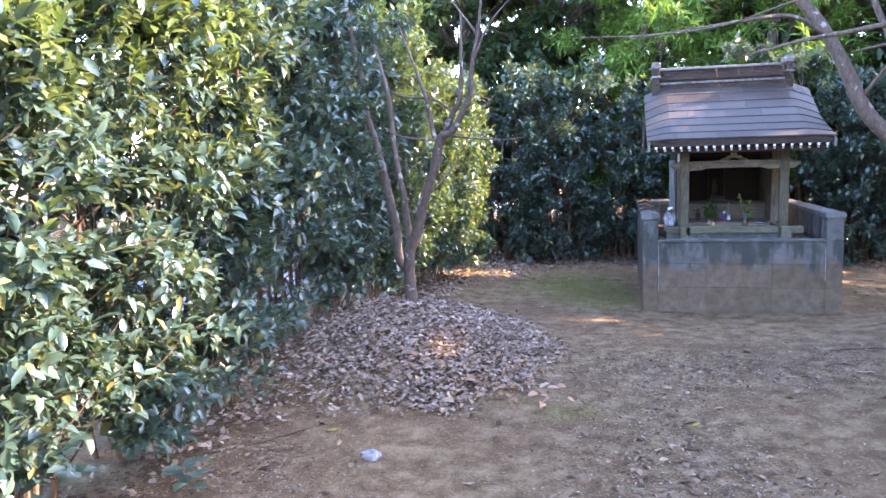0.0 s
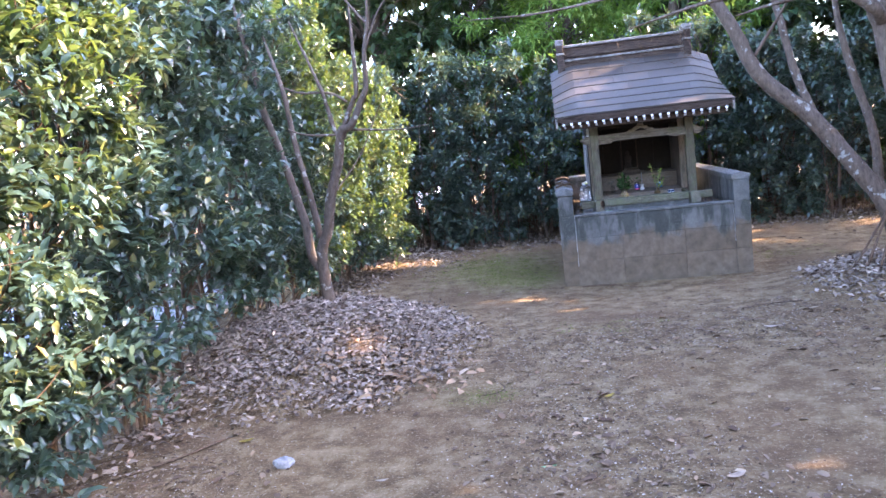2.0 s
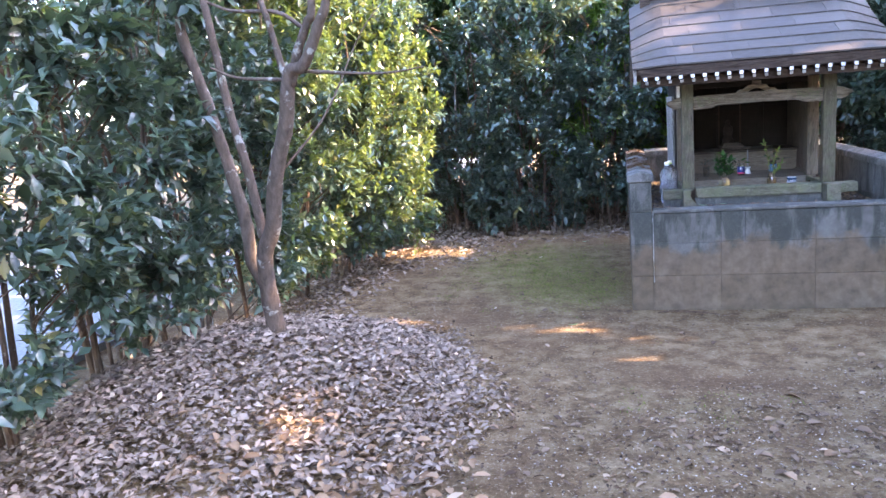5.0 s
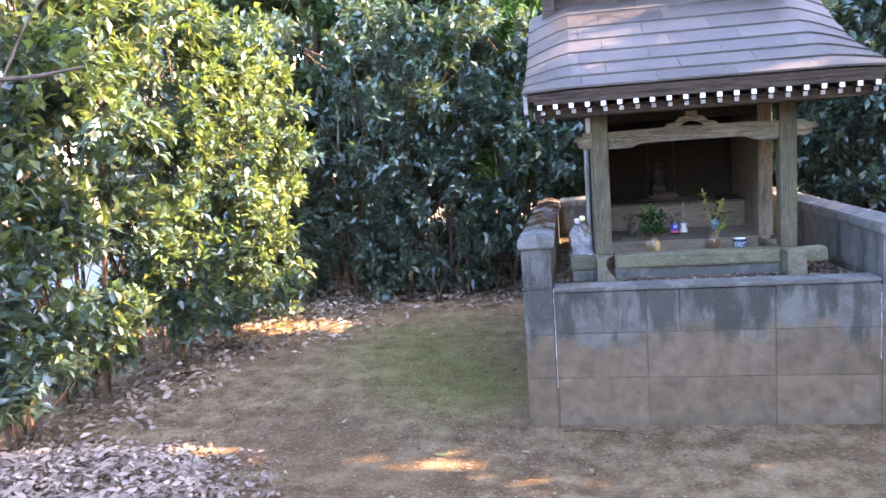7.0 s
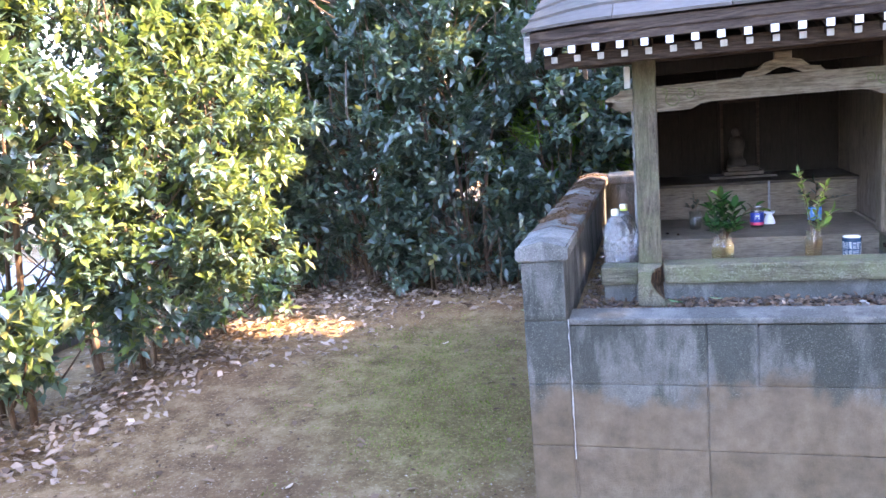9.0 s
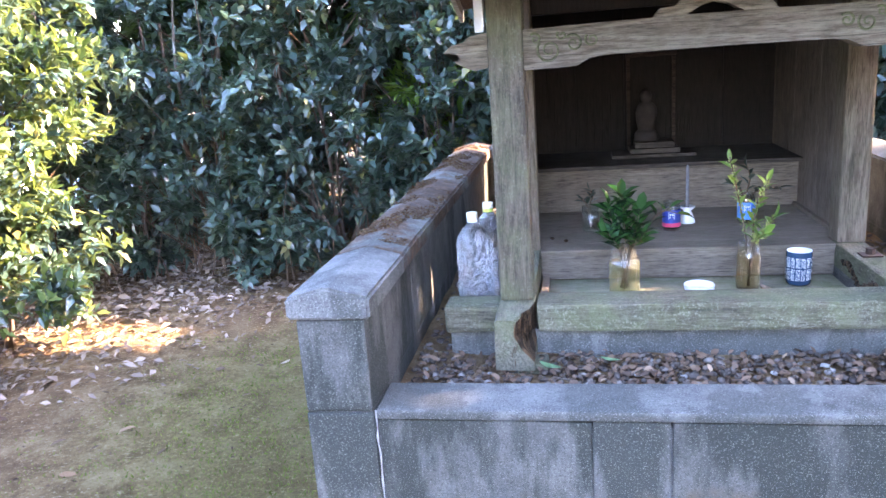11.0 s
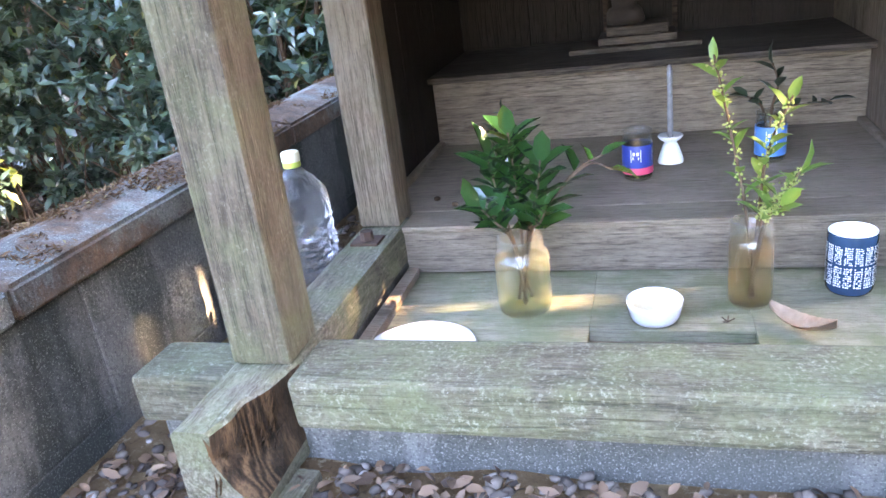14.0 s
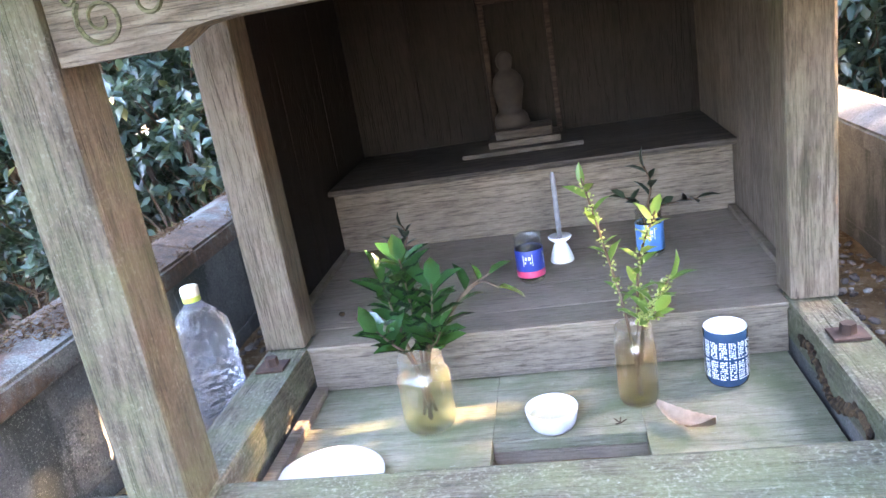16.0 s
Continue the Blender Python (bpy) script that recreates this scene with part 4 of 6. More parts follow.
M_GREYWOOD_Z = wood_material("silver_grey_board", (0.15, 0.14, 0.125), (0.31, 0.30, 0.28), (0.5, 0.49, 0.46), "z", 0.1)
M_RUST = plain_material("rusty_iron", (0.065, 0.038, 0.026), 0.8, 0.2, vary=0.4)
# White paint greyed down: eave shade is put into the second row's ends.
M_GREYWHITE = plain_material("shaded_white_paint", (0.42, 0.40, 0.36), 0.7, vary=0.2)
shrine()

# ---- hedges and trees ----


def shrub(name, label, category, x, y, rx, ry, z0, z1, tips, per, length, material, seed, template=LEAF_FINE, stems=5, group="", young=None, along="y", width=0.47, shell=0.40):
    """An upright evergreen: several stems and a leafy body of whorls with lumps and gaps."""
    rng = np.random.default_rng(seed)
    g = lift(x, y)
    root = empty(name, label, category, (x, y, g), group)
    # the body is a union of small clumps, set mostly near the faces of the hedge
    k = max(8, int(tips / 16))
    hz = rng.uniform(0, 1, k) ** (0.95 if along == "y" else 1.2)
    side = np.where(rng.uniform(size=k) < 0.62, 1.0, -1.0) if rx < ry * 2 else np.ones(k)
    bulge = 0.80 + 0.28 * np.sin(np.pi * np.clip(hz * 1.05, 0, 1)) + 0.1 * rng.normal(size=k)
    deep = side * (1 - (1 - shell) * rng.uniform(0, 1, k) ** 1.3) * bulge
    wide = rng.uniform(-1.05, 1.05, k)
    if along == "y":
        cl = np.stack([x + rx * deep, y + ry * wide, g + z0 + (z1 - z0) * hz], 1)
    else:
        cl = np.stack([x + rx * wide, y - ry * deep, g + z0 + (z1 - z0) * hz], 1)
    size = rng.uniform(0.10, 0.20, k)
    pick = rng.integers(0, k, tips)
    off = rng.normal(size=(tips, 3))
    off /= np.linalg.norm(off, axis=1, keepdims=True)
    pts = cl[pick] + off * (size[pick] * rng.uniform(0.3, 1.0, tips) ** 0.5)[:, None]
    pts[:, 2] = np.maximum(pts[:, 2], g + 0.06)
    out = np.stack([(pts[:, 0] - x) / rx, (pts[:, 1] - y) / ry, np.full(tips, 0.35)], 1) * 0.7 + off * 0.6
    out /= np.linalg.norm(out, axis=1, keepdims=True)
    args = sprays(rng, pts, out, per, length, width)
    crown = new("crown", leaf_mesh("crown", template, *args, material))
    under(crown, root)
    # Lighter leaves near the top or sun side carry sunlit colour besides young shoots.
    if young is not None:
        m = tips // (5 if y < 5 else 4)
        rank = pts[:, 2] + (pts[:, 0] - x) * 0.5 + rng.normal(size=tips) * 0.25 if y < 5 else (pts[:, 0] - x) + pts[:, 2] * 0.2 + rng.normal(size=tips) * 0.5
        top = pts[np.argsort(-rank)[:m]]
        args = sprays(rng, top + np.array([0.03, 0, 0.05]), np.tile([[0.35, -0.1, 0.8]], (m, 1)), per, length * 0.95, width)
        yc = new("young_growth", leaf_mesh("young_growth", template, *args, young))
        under(yc, root)
        yc["label"] = "lighter yellow-green leaves, young shoots and sunlit colour"
    r = random.Random(seed)
    for i in range(stems):
        a = r.uniform(0, 6.28)
        bx, by = x + math.cos(a) * rx * 0.25, y + math.sin(a) * ry * 0.3
        gx, gy = x + math.cos(a) * rx * 0.6, y + math.sin(a) * ry * 0.75
        t0 = r.uniform(0.008, 0.018)
        hh = r.uniform(0.6, 0.95) * z1
        bm = tube([(bx, by, lift(bx, by) - 0.05, t0 * 1.2), (bx * 0.7 + gx * 0.3 + r.uniform(-.04, .04), by * 0.7 + gy * 0.3, g + hh * 0.3, t0), (gx, gy, g + hh * 0.65, t0 * 0.7), (gx + r.uniform(-.1, .1), gy + r.uniform(-.1, .1), g + hh, t0 * 0.3)], 7, None, 0.12, 4, i)
        part("stem", bm, M_BARK if r.random() < 0.5 else M_TWIG, root)
    bm = bmesh.new()
    for i in range(min(k, 70)):
        c = cl[i]
        h = c[2] - (0.25 + 0.3 * r.random())
        s = (x + (c[0] - x) * 0.3, y + (c[1] - y) * 0.4, max(g + 0.1, h))
        tube([(*s, 0.006), ((s[0] + c[0]) / 2 + r.uniform(-.03, .03), (s[1] + c[1]) / 2 + r.uniform(-.03, .03), (s[2] + c[2]) / 2 - 0.03, 0.0045), (*c, 0.002)], 5, bm, 0, 2, i)
    if along == "x" and template is LEAF_PLAIN:
        for i in range(22):
            a, b = x + r.uniform(-rx, rx), y - ry * r.uniform(0.1, 1.0)
            h = r.uniform(0.35, 1.1)
            tube([(a, b, lift(a, b) - 0.01, 0.006), (a + r.uniform(-.08, .08), b + r.uniform(-.06, .06), g + h * 0.5, 0.0045), (a + r.uniform(-.2, .2), b + r.uniform(-.15, .1), g + h, 0.002)], 4, bm, 0, 2, i)
    if template is LEAF_FINE:
        for i in range(60):
            c = cl[r.randrange(k)]
            e = (c[0] + r.uniform(0.05, 0.28), c[1] + r.uniform(-.2, .2), c[2] + r.uniform(-.02, .22))
            tube([(c[0] - 0.1, c[1], c[2] - 0.05, 0.0045), ((c[0] + e[0]) / 2, (c[1] + e[1]) / 2 + r.uniform(-.02, .02), (c[2] + e[2]) / 2, 0.003), (*e, 0.0015)], 5, bm, 0, 3, i)
    part("twig_tangle", bm, M_TWIG, root)["kind"] = "stuff"
    return root


HL = "dense evergreen hedge shrub with glossy dark green leaves"
r = random.Random(11)
for i in range(12):
    y = 1.05 + i * 0.80
    near = y < 3.8
    shrub("hedge_shrub", HL if y > 3.4 else "evergreen hedge shrub with yellow-green shoots and bare twigs", "shrub", -2.20 + r.uniform(-.06, .06) - (0.15 if 6.6 < y < 8.4 else 0), y, 0.60 if y < 8.3 else 0.72, 0.46, 0.28 if y < 8.3 else 0.2, 2.75 + r.uniform(-.15, .3), 2100 if near else 1500, 7, 0.080 if near else 0.090,
          M_LEAF, 100 + i, LEAF_FINE if near else LEAF_PLAIN, 10, "shrubs of the side hedge", M_LEAF_YOUNG_LIT if y < 3.7 or 7.3 < y < 9.9 else None, "y")
for i in range(12):
    x = -3.0 + i * 0.82
    shrub("hedge_shrub", "dark glossy evergreen shrub of the rear hedge", "shrub", x, 11.4 + r.uniform(-.1, .1), 0.48, 0.68, 0.14, 2.6 + r.uniform(-.2, .3), 1650, 7, 0.094, M_LEAF, 200 + i, LEAF_PLAIN, 5, "shrubs of the rear hedge", None, "x")

for i in range(7):
    x = -3.4 + i * 1.55
    shrub("undergrowth_shrub", "dark evergreen undergrowth shrub behind the hedge", "shrub", x, 12.7 + r.uniform(-.1, .1), 0.85, 0.5, 0.05, 2.5 + r.uniform(-.2, .3), 1000, 7, 0.16, M_LEAF_FAR, 300 + i, LEAF_FLAT, 4, "undergrowth shrubs", None, "x")

for i in range(6):
    shrub("undergrowth_shrub", "dark evergreen undergrowth shrub deep in the wood", "shrub", -4.2 + i * 2.1, 15.4 + r.uniform(-.2, .2), 1.15, 0.5, 0.05, 2.7 + r.uniform(-.2, .3), 520, 7, 0.24, M_LEAF_FAR, 320 + i, LEAF_FLAT, 3, "undergrowth shrubs", None, "x")


def tree(name, label, limbs, crowns, material, length, seed, width=0.4, template=LEAF_PLAIN, bark=None, group="", per=8):
    """limbs: rows of (x, y, z, radius) lists, the first is the trunk; crowns: (x, y, z, radius, height, tips)."""
    rng = np.random.default_rng(seed)
    b = limbs[0][0]
    root = empty(name, label, "tree", (b[0], b[1], lift(b[0], b[1])), group)
    for i, limb in enumerate(limbs):
        part("trunk" if i == 0 else "limb", tube(limb, 10 if i < 3 else 7, None, 0.07, 6, seed + i), bark or M_BARK, root, smooth=True)
    for cx, cy, cz, cr, ch, n in crowns:
        k = max(5, n // 26)
        p = rng.normal(size=(k, 3))
        p /= np.linalg.norm(p, axis=1, keepdims=True)
        p *= rng.uniform(0.25, 1, (k, 1)) ** 0.5
        cl = np.array([cx, cy, cz]) + p * np.array([cr, cr, ch])
        pick = rng.integers(0, k, n)
        off = rng.normal(size=(n, 3))
        off /= np.linalg.norm(off, axis=1, keepdims=True)
        tips = cl[pick] + off * rng.uniform(0.1, 0.42, (n, 1)) * np.array([1, 1, 0.6]) * min(1.0, cr)
        out = off * 0.8 + np.array([0, 0, 0.15])
        args = sprays(rng, tips, out, per, length, width, 0.35)
        c = new("crown", leaf_mesh("crown", template, *args, material))
        under(c, root)
        bm = bmesh.new()
        for i in range(min(k, 30)):
            q = cl[i]
            tube([(cx + (q[0] - cx) * 0.1, cy + (q[1] - cy) * 0.1, cz - ch * 0.4, 0.015), (cx + (q[0] - cx) * 0.5, cy + (q[1] - cy) * 0.5, cz + (q[2] - cz) * 0.4 - 0.05, 0.009), (*q, 0.003)], 5, bm, 0, 3, i)
        part("branchwork", bm, bark or M_BARK, root)["kind"] = "stuff"
    return root


# slender tree beside the leaf pile
limbs = []
limbs.append([(-1.34, 5.99, 0.27, 0.058), (-1.34, 5.94, 0.58, 0.046), (-1.32, 5.9, 0.8, 0.044), (-1.24, 5.87, 0.96, 0.042), (-1.17, 5.82, 1.21, 0.039), (-1.06, 5.77, 1.47, 0.036), (-0.99, 5.72, 1.7, 0.034), (-0.9, 5.69, 1.74, 0.028), (-0.79, 5.65, 1.91, 0.0242), (-0.74, 5.63, 2, 0.0204), (-0.71, 5.58, 2.23, 0.0166), (-0.66, 5.55, 2.42, 0.0128), (-0.62, 5.5, 2.65, 0.009)])
limbs.append([(-1.38, 5.98, 0.64, 0.037), (-1.44, 5.98, 0.76, 0.0354), (-1.45, 5.98, 0.99, 0.0339), (-1.49, 5.98, 1.19, 0.0323), (-1.53, 5.98, 1.37, 0.0307), (-1.6, 5.98, 1.67, 0.0291), (-1.68, 5.98, 1.95, 0.0276), (-1.69, 5.98, 2.14, 0.026), (-1.8, 6.05, 2.6, 0.016), (-1.9, 6.1, 3.1, 0.006)])
limbs.append([(-1.33, 5.93, 0.9, 0.028), (-1.34, 5.92, 1.03, 0.026), (-1.36, 5.89, 1.29, 0.024), (-1.4, 5.86, 1.56, 0.022), (-1.42, 5.84, 1.82, 0.02), (-1.44, 5.81, 2.09, 0.018), (-1.66, 6.1, 2.6, 0.008)])
limbs.append([(-0.99, 5.73, 1.65, 0.024), (-0.93, 5.7, 1.8, 0.022), (-0.86, 5.68, 1.92, 0.02), (-0.82, 5.66, 2.01, 0.018), (-0.8, 5.65, 2.6, 0.008)])
limbs.append([(-1.06, 5.85, 1.69, 0.02), (-1.08, 5.85, 1.73, 0.019), (-1.11, 5.83, 1.91, 0.016), (-1.14, 5.81, 2.06, 0.014), (-1.38, 6, 2.6, 0.006)])
limbs.append([(-1.03, 5.79, 1.68, 0.01), (-1.29, 5.78, 1.71, 0.008), (-1.43, 5.78, 1.77, 0.005)])
limbs.append([(-0.95, 5.83, 1.92, 0.011), (-1.07, 5.82, 2, 0.01), (-1.3, 5.82, 2.03, 0.008), (-1.44, 5.81, 2.09, 0.006)])
limbs.append([(-0.93, 5.72, 1.71, 0.01), (-0.56, 5.73, 1.67, 0.006), (-0.34, 5.72, 1.68, 0.003)])
limbs.append([(-0.71, 5.58, 2.23, 0.01), (-0.55, 5.5, 2.5, 0.007), (-0.25, 5.4, 2.75, 0.003)])
limbs.append([(-0.66, 5.55, 2.42, 0.009), (-1, 5.7, 2.85, 0.006), (-1.25, 5.8, 3.05, 0.003)])
limbs.append([(-1.17, 5.82, 1.21, 0.008), (-0.95, 6, 1.5, 0.006), (-0.75, 6.1, 1.9, 0.004), (-0.6, 6.2, 2.1, 0.002)])
tree("slender_tree", "slender grey multi-stemmed tree standing in the leaf pile", limbs,
     [(-0.75, 5.9, 3.2, 0.7, 0.4, 230), (-1.9, 6.2, 2.75, 0.55, 0.45, 300)], M_LEAF, 0.07, 31, template=LEAF_PLAIN, bark=M_BARK_PALE)

# leaning trees beside the shrine
limbs = []
limbs.append([(3.50, 7.1, 0.05, 0.105), (3.42, 7.1, 0.35, 0.085), (3.294, 7.1, 0.66, 0.078), (3.01, 7.1, 1.065, 0.074), (2.744, 7.1, 1.42, 0.070), (2.35, 7.1, 1.81, 0.062), (2.183, 7.1, 2.17, 0.058), (1.98, 7.1, 2.55, 0.050), (1.76, 7.1, 2.86, 0.042), (1.55, 7.1, 3.3, 0.034), (1.45, 7.2, 4.0, 0.02)])
limbs.append([(2.79, 7.1, 1.38, 0.040), (2.648, 7.15, 1.825, 0.034), (2.53, 7.2, 2.42, 0.028), (2.39, 7.2, 2.77, 0.024), (2.25, 7.2, 3.3, 0.015)])
limbs.append([(3.42, 7.2, 0.30, 0.05), (3.36, 7.3, 0.65, 0.042), (3.32, 7.3, 1.20, 0.036), (3.15, 7.3, 1.815, 0.032), (3.05, 7.3, 2.32, 0.024), (3.0, 7.3, 3.0, 0.015)])
limbs.append([(2.05, 7.1, 2.45, 0.022), (1.7, 6.9, 2.62, 0.018), (1.2, 6.6, 2.55, 0.014), (0.6, 6.3, 2.45, 0.009), (0.0, 6.0, 2.42, 0.004)])
limbs.append([(2.30, 7.1, 1.95, 0.016), (2.5, 6.9, 2.3, 0.012), (2.72, 6.7, 2.75, 0.008), (2.8, 6.6, 3.1, 0.004)])
limbs.append([(1.85, 7.1, 2.78, 0.018), (1.55, 7.4, 2.95, 0.013), (1.1, 7.8, 3.1, 0.007), (0.7, 8.2, 3.15, 0.003)])
tree("leaning_tree", "leaning grey-brown tree with forked mossy trunk beside the shrine", limbs, [(1.5, 7.3, 4.4, 1.2, 0.6, 300), (2.3, 7.6, 4.0, 1.0, 0.6, 260)], M_LEAF_FAR, 0.08, 37)
limbs = []
limbs.append([(3.72, 6.9, 0.0, 0.14), (3.62, 6.9, 0.30, 0.115), (3.526, 6.9, 0.673, 0.10), (3.40, 6.9, 1.30, 0.095), (3.30, 6.9, 1.975, 0.092), (3.21, 6.9, 2.31, 0.085), (3.165, 6.9, 2.69, 0.07), (3.13, 6.9, 3.2, 0.055), (3.1, 6.9, 4.2, 0.03)])
limbs.append([(3.26, 6.88, 2.1, 0.055), (3.12, 6.72, 2.22, 0.048), (2.86, 6.7, 2.39, 0.040), (2.726, 6.7, 2.434, 0.036), (2.413, 6.7, 2.483, 0.024), (2.097, 6.7, 2.44, 0.019), (1.777, 6.7, 2.40, 0.014), (1.25, 6.7, 2.287, 0.005)])
limbs.append([(2.73, 6.7, 2.43, 0.026), (2.65, 6.7, 2.5, 0.024), (2.548, 6.7, 2.773, 0.02), (2.4, 6.7, 3.2, 0.012)])
limbs.append([(2.74, 6.7, 2.43, 0.024), (2.703, 6.68, 2.376, 0.020), (2.368, 6.6, 2.324, 0.014), (2.073, 6.6, 2.27, 0.005)])
limbs.append([(3.2, 6.9, 2.35, 0.055), (3.32, 6.9, 2.65, 0.05), (3.42, 6.9, 3.0, 0.045), (3.6, 6.9, 3.8, 0.03)])
limbs.append([(3.0, 6.72, 2.3, 0.018), (2.9, 6.5, 2.5, 0.015), (2.6, 6.2, 2.78, 0.012), (2.17, 6.0, 2.69, 0.010), (1.56, 6.0, 2.58, 0.008), (1.06, 6.0, 2.44, 0.006), (0.4, 6.0, 2.39, 0.003)])
limbs.append([(3.46, 6.9, 1.0, 0.03), (3.6, 6.95, 1.7, 0.03), (3.62, 7.0, 2.4, 0.024), (3.55, 7.0, 3.1, 0.015)])
# the last two crowns are added overhead to shade the hedge and roof
tree("forked_tree", "stout grey-brown tree with spreading mossy limbs", limbs, [(3.3, 6.7, 4.2, 1.5, 0.7, 500), (4.6, 7.0, 3.9, 1.4, 0.9, 700), (4.3, 8.6, 4.3, 1.4, 0.6, 330)], M_LEAF_FAR, 0.08, 41)

# woodland behind; trees beside and behind the camera are added to shade


def woodland(x, y, h, cr, ll, n, mat, seed):
    """A tree of height h: crown radius cr, leaf length ll and n whorls of leaves."""
    r = random.Random(60 + seed)
    limbs = [[(x, y, -0.1, 0.14), (x + r.uniform(-.1, .1), y, h * 0.3, 0.11), (x + r.uniform(-.2, .2), y, h * 0.6, 0.08), (x + r.uniform(-.3, .3), y, h * 0.95, 0.02)]]
    tree("woodland_tree", "tall leafy tree of the wood, some added unseen for shade" if mat is M_LEAF_FAR else "tree with feathery light green leaves", limbs,
         [(x, y, h * 0.34, cr * 0.95, h * 0.22, int(n * 0.38)), (x + r.uniform(-.3, .3), y, h * 0.63, cr, h * 0.2, int(n * 0.4)), (x + r.uniform(-.3, .3), y, h * 0.87, cr * 0.75, h * 0.14, int(n * 0.24))], mat, ll, 70 + seed, 0.46 if mat is M_LEAF_FAR else 0.2, LEAF_FLAT, group="trees of the wood")


woodland(-4.4, 13.6, 6.6, 1.9, 0.19, 1900, M_LEAF_FAR, 0)
woodland(-2.3, 13.2, 6.4, 1.6, 0.17, 2000, M_LEAF_FAR, 1)
woodland(-0.6, 14.0, 7.0, 1.8, 0.20, 3000, M_LEAF_FAR, 2)
woodland(0.7, 12.5, 5.0, 1.25, 0.17, 2400, M_LEAF_BAMBOO, 3)
woodland(2.4, 14.2, 7.4, 1.9, 0.20, 3000, M_LEAF_FAR, 4)
woodland(2.6, 12.5, 5.0, 1.2, 0.17, 2000, M_LEAF_BAMBOO, 5)
woodland(4.4, 13.4, 6.6, 1.7, 0.20, 2700, M_LEAF_FAR, 6)
woodland(6.6, 13.2, 6.2, 1.8, 0.19, 1900, M_LEAF_FAR, 7)
woodland(-3.7, 8.2, 4.6, 1.0, 0.13, 1500, M_LEAF_FAR, 8)
# next seven: added right-hand trees, mostly unseen, that screen and dapple the sun
woodland(7.3, 9.6, 5.3, 1.7, 0.17, 2000, M_LEAF_FAR, 9)
woodland(7.0, 6.9, 8.6, 2.0, 0.24, 4000, M_LEAF_FAR, 10)
woodland(7.2, 4.0, 5.35, 1.9, 0.24, 4000, M_LEAF_FAR, 11)
woodland(6.0, 12.0, 4.8, 1.2, 0.2, 1400, M_LEAF_FAR, 12)
woodland(7.0, 1.5, 5.3, 1.9, 0.24, 3400, M_LEAF_FAR, 13)
woodland(6.8, -1.2, 6.2, 1.9, 0.24, 2800, M_LEAF_FAR, 14)
woodland(5.0, -3.6, 6.2, 1.9, 0.24, 1500, M_LEAF_FAR, 15)
woodland(-3.0, 17.0, 9.5, 2.6, 0.34, 1700, M_LEAF_FAR, 16)
woodland(1.0, 17.5, 10.0, 2.7, 0.34, 1800, M_LEAF_FAR, 17)
woodland(5.2, 17.0, 9.5, 2.7, 0.34, 1700, M_LEAF_FAR, 18)
woodland(9.0, 15.0, 9.0, 2.6, 0.34, 1500, M_LEAF_FAR, 19)
woodland(-10.5, 13.0, 5.6, 2.3, 0.22, 900, M_LEAF_FAR, 20)
# next two: added unseen trees that block sun gaps over the yard
woodland(7.9, 5.5, 6.4, 1.4, 0.24, 2200, M_LEAF_FAR, 22)
woodland(7.7, 8.2, 4.5, 1.1, 0.22, 750, M_LEAF_FAR, 23)
woodland(-11.0, 8.0, 5.2, 2.3, 0.22, 900, M_LEAF_FAR, 21)
# added unseen trees: one blocks sun flecks, three behind the camera darken interior
woodland(8.9, 6.9, 5.2, 1.2, 0.24, 2200, M_LEAF_FAR, 24)
woodland(-4.6, -5.6, 4.6, 1.8, 0.34, 500, M_LEAF_FAR, 25)
woodland(-0.8, -6.6, 4.8, 1.8, 0.34, 500, M_LEAF_FAR, 26)
woodland(2.4, -6.2, 4.6, 1.8, 0.34, 500, M_LEAF_FAR, 27)

# dead vine stems draped over the ridge and roof
vine = bmesh.new()
r = random.Random(91)
for k in range(16):
    x = 2.06 + r.uniform(-0.12, 0.10) if k < 11 else r.uniform(1.2, 1.8)
    tube([(x, 9.02, 2.55 if k < 11 else 2.485, 0.002), (x + r.uniform(-.03, .05), 8.90, 2.48 if k < 11 else 2.42, 0.002), (x + r.uniform(-.08, .14), 8.80, 2.27, 0.0018), (x + r.uniform(-.15, .2), 8.55 + r.uniform(-.1, .1), 2.10 + r.uniform(-.02, .03), 0.0012)], 4, vine, 0, 4, k)
v = part("dead_vine", vine, M_TWIG)
tagged(v, "thin dry vine stems draped over the ridge", "vine")

# ---- fallen leaves, gravel and twigs ----


def litter(name, label, pts, size, seed, material=M_DEAD, flat=0.45, category="leaves", template=LEAF_PLAIN):
    rng = np.random.default_rng(seed)
    n = len(pts)
    ang = rng.uniform(0, 2 * np.pi, n)
    head = np.stack([np.cos(ang), np.sin(ang), rng.normal(size=n) * flat * 0.6], 1)
    norm = np.stack([rng.normal(size=n) * flat, rng.normal(size=n) * flat, np.ones(n)], 1)
    me = leaf_mesh(name, template, pts, head, norm, size * rng.uniform(0.55, 1.25, n), rng.uniform(0.35, 0.62, n), material)
    return tagged(new(name, me), label, category, kind="stuff")


def on_ground(rng, n, inside, lo, hi, thick=0.02):
    out = []
    while len(out) < n:
        x, y = rng.uniform(lo[0], hi[0]), rng.uniform(lo[1], hi[1])
        p = inside(x, y)
        if rng.uniform() < p:
            out.append((x, y, lift(x, y) + 0.004 + rng.uniform(0, thick)))
    return np.array(out)


def in_pile(x, y):
    d = ((x + 1.2) / 1.0) ** 2 + ((y - 5.75) / 1.45) ** 2 + 0.35 * noise.noise(Vector((x * 2, y * 2, 1)))
    return max(0.0, min(1.0, (1.32 - d) * 1.5))


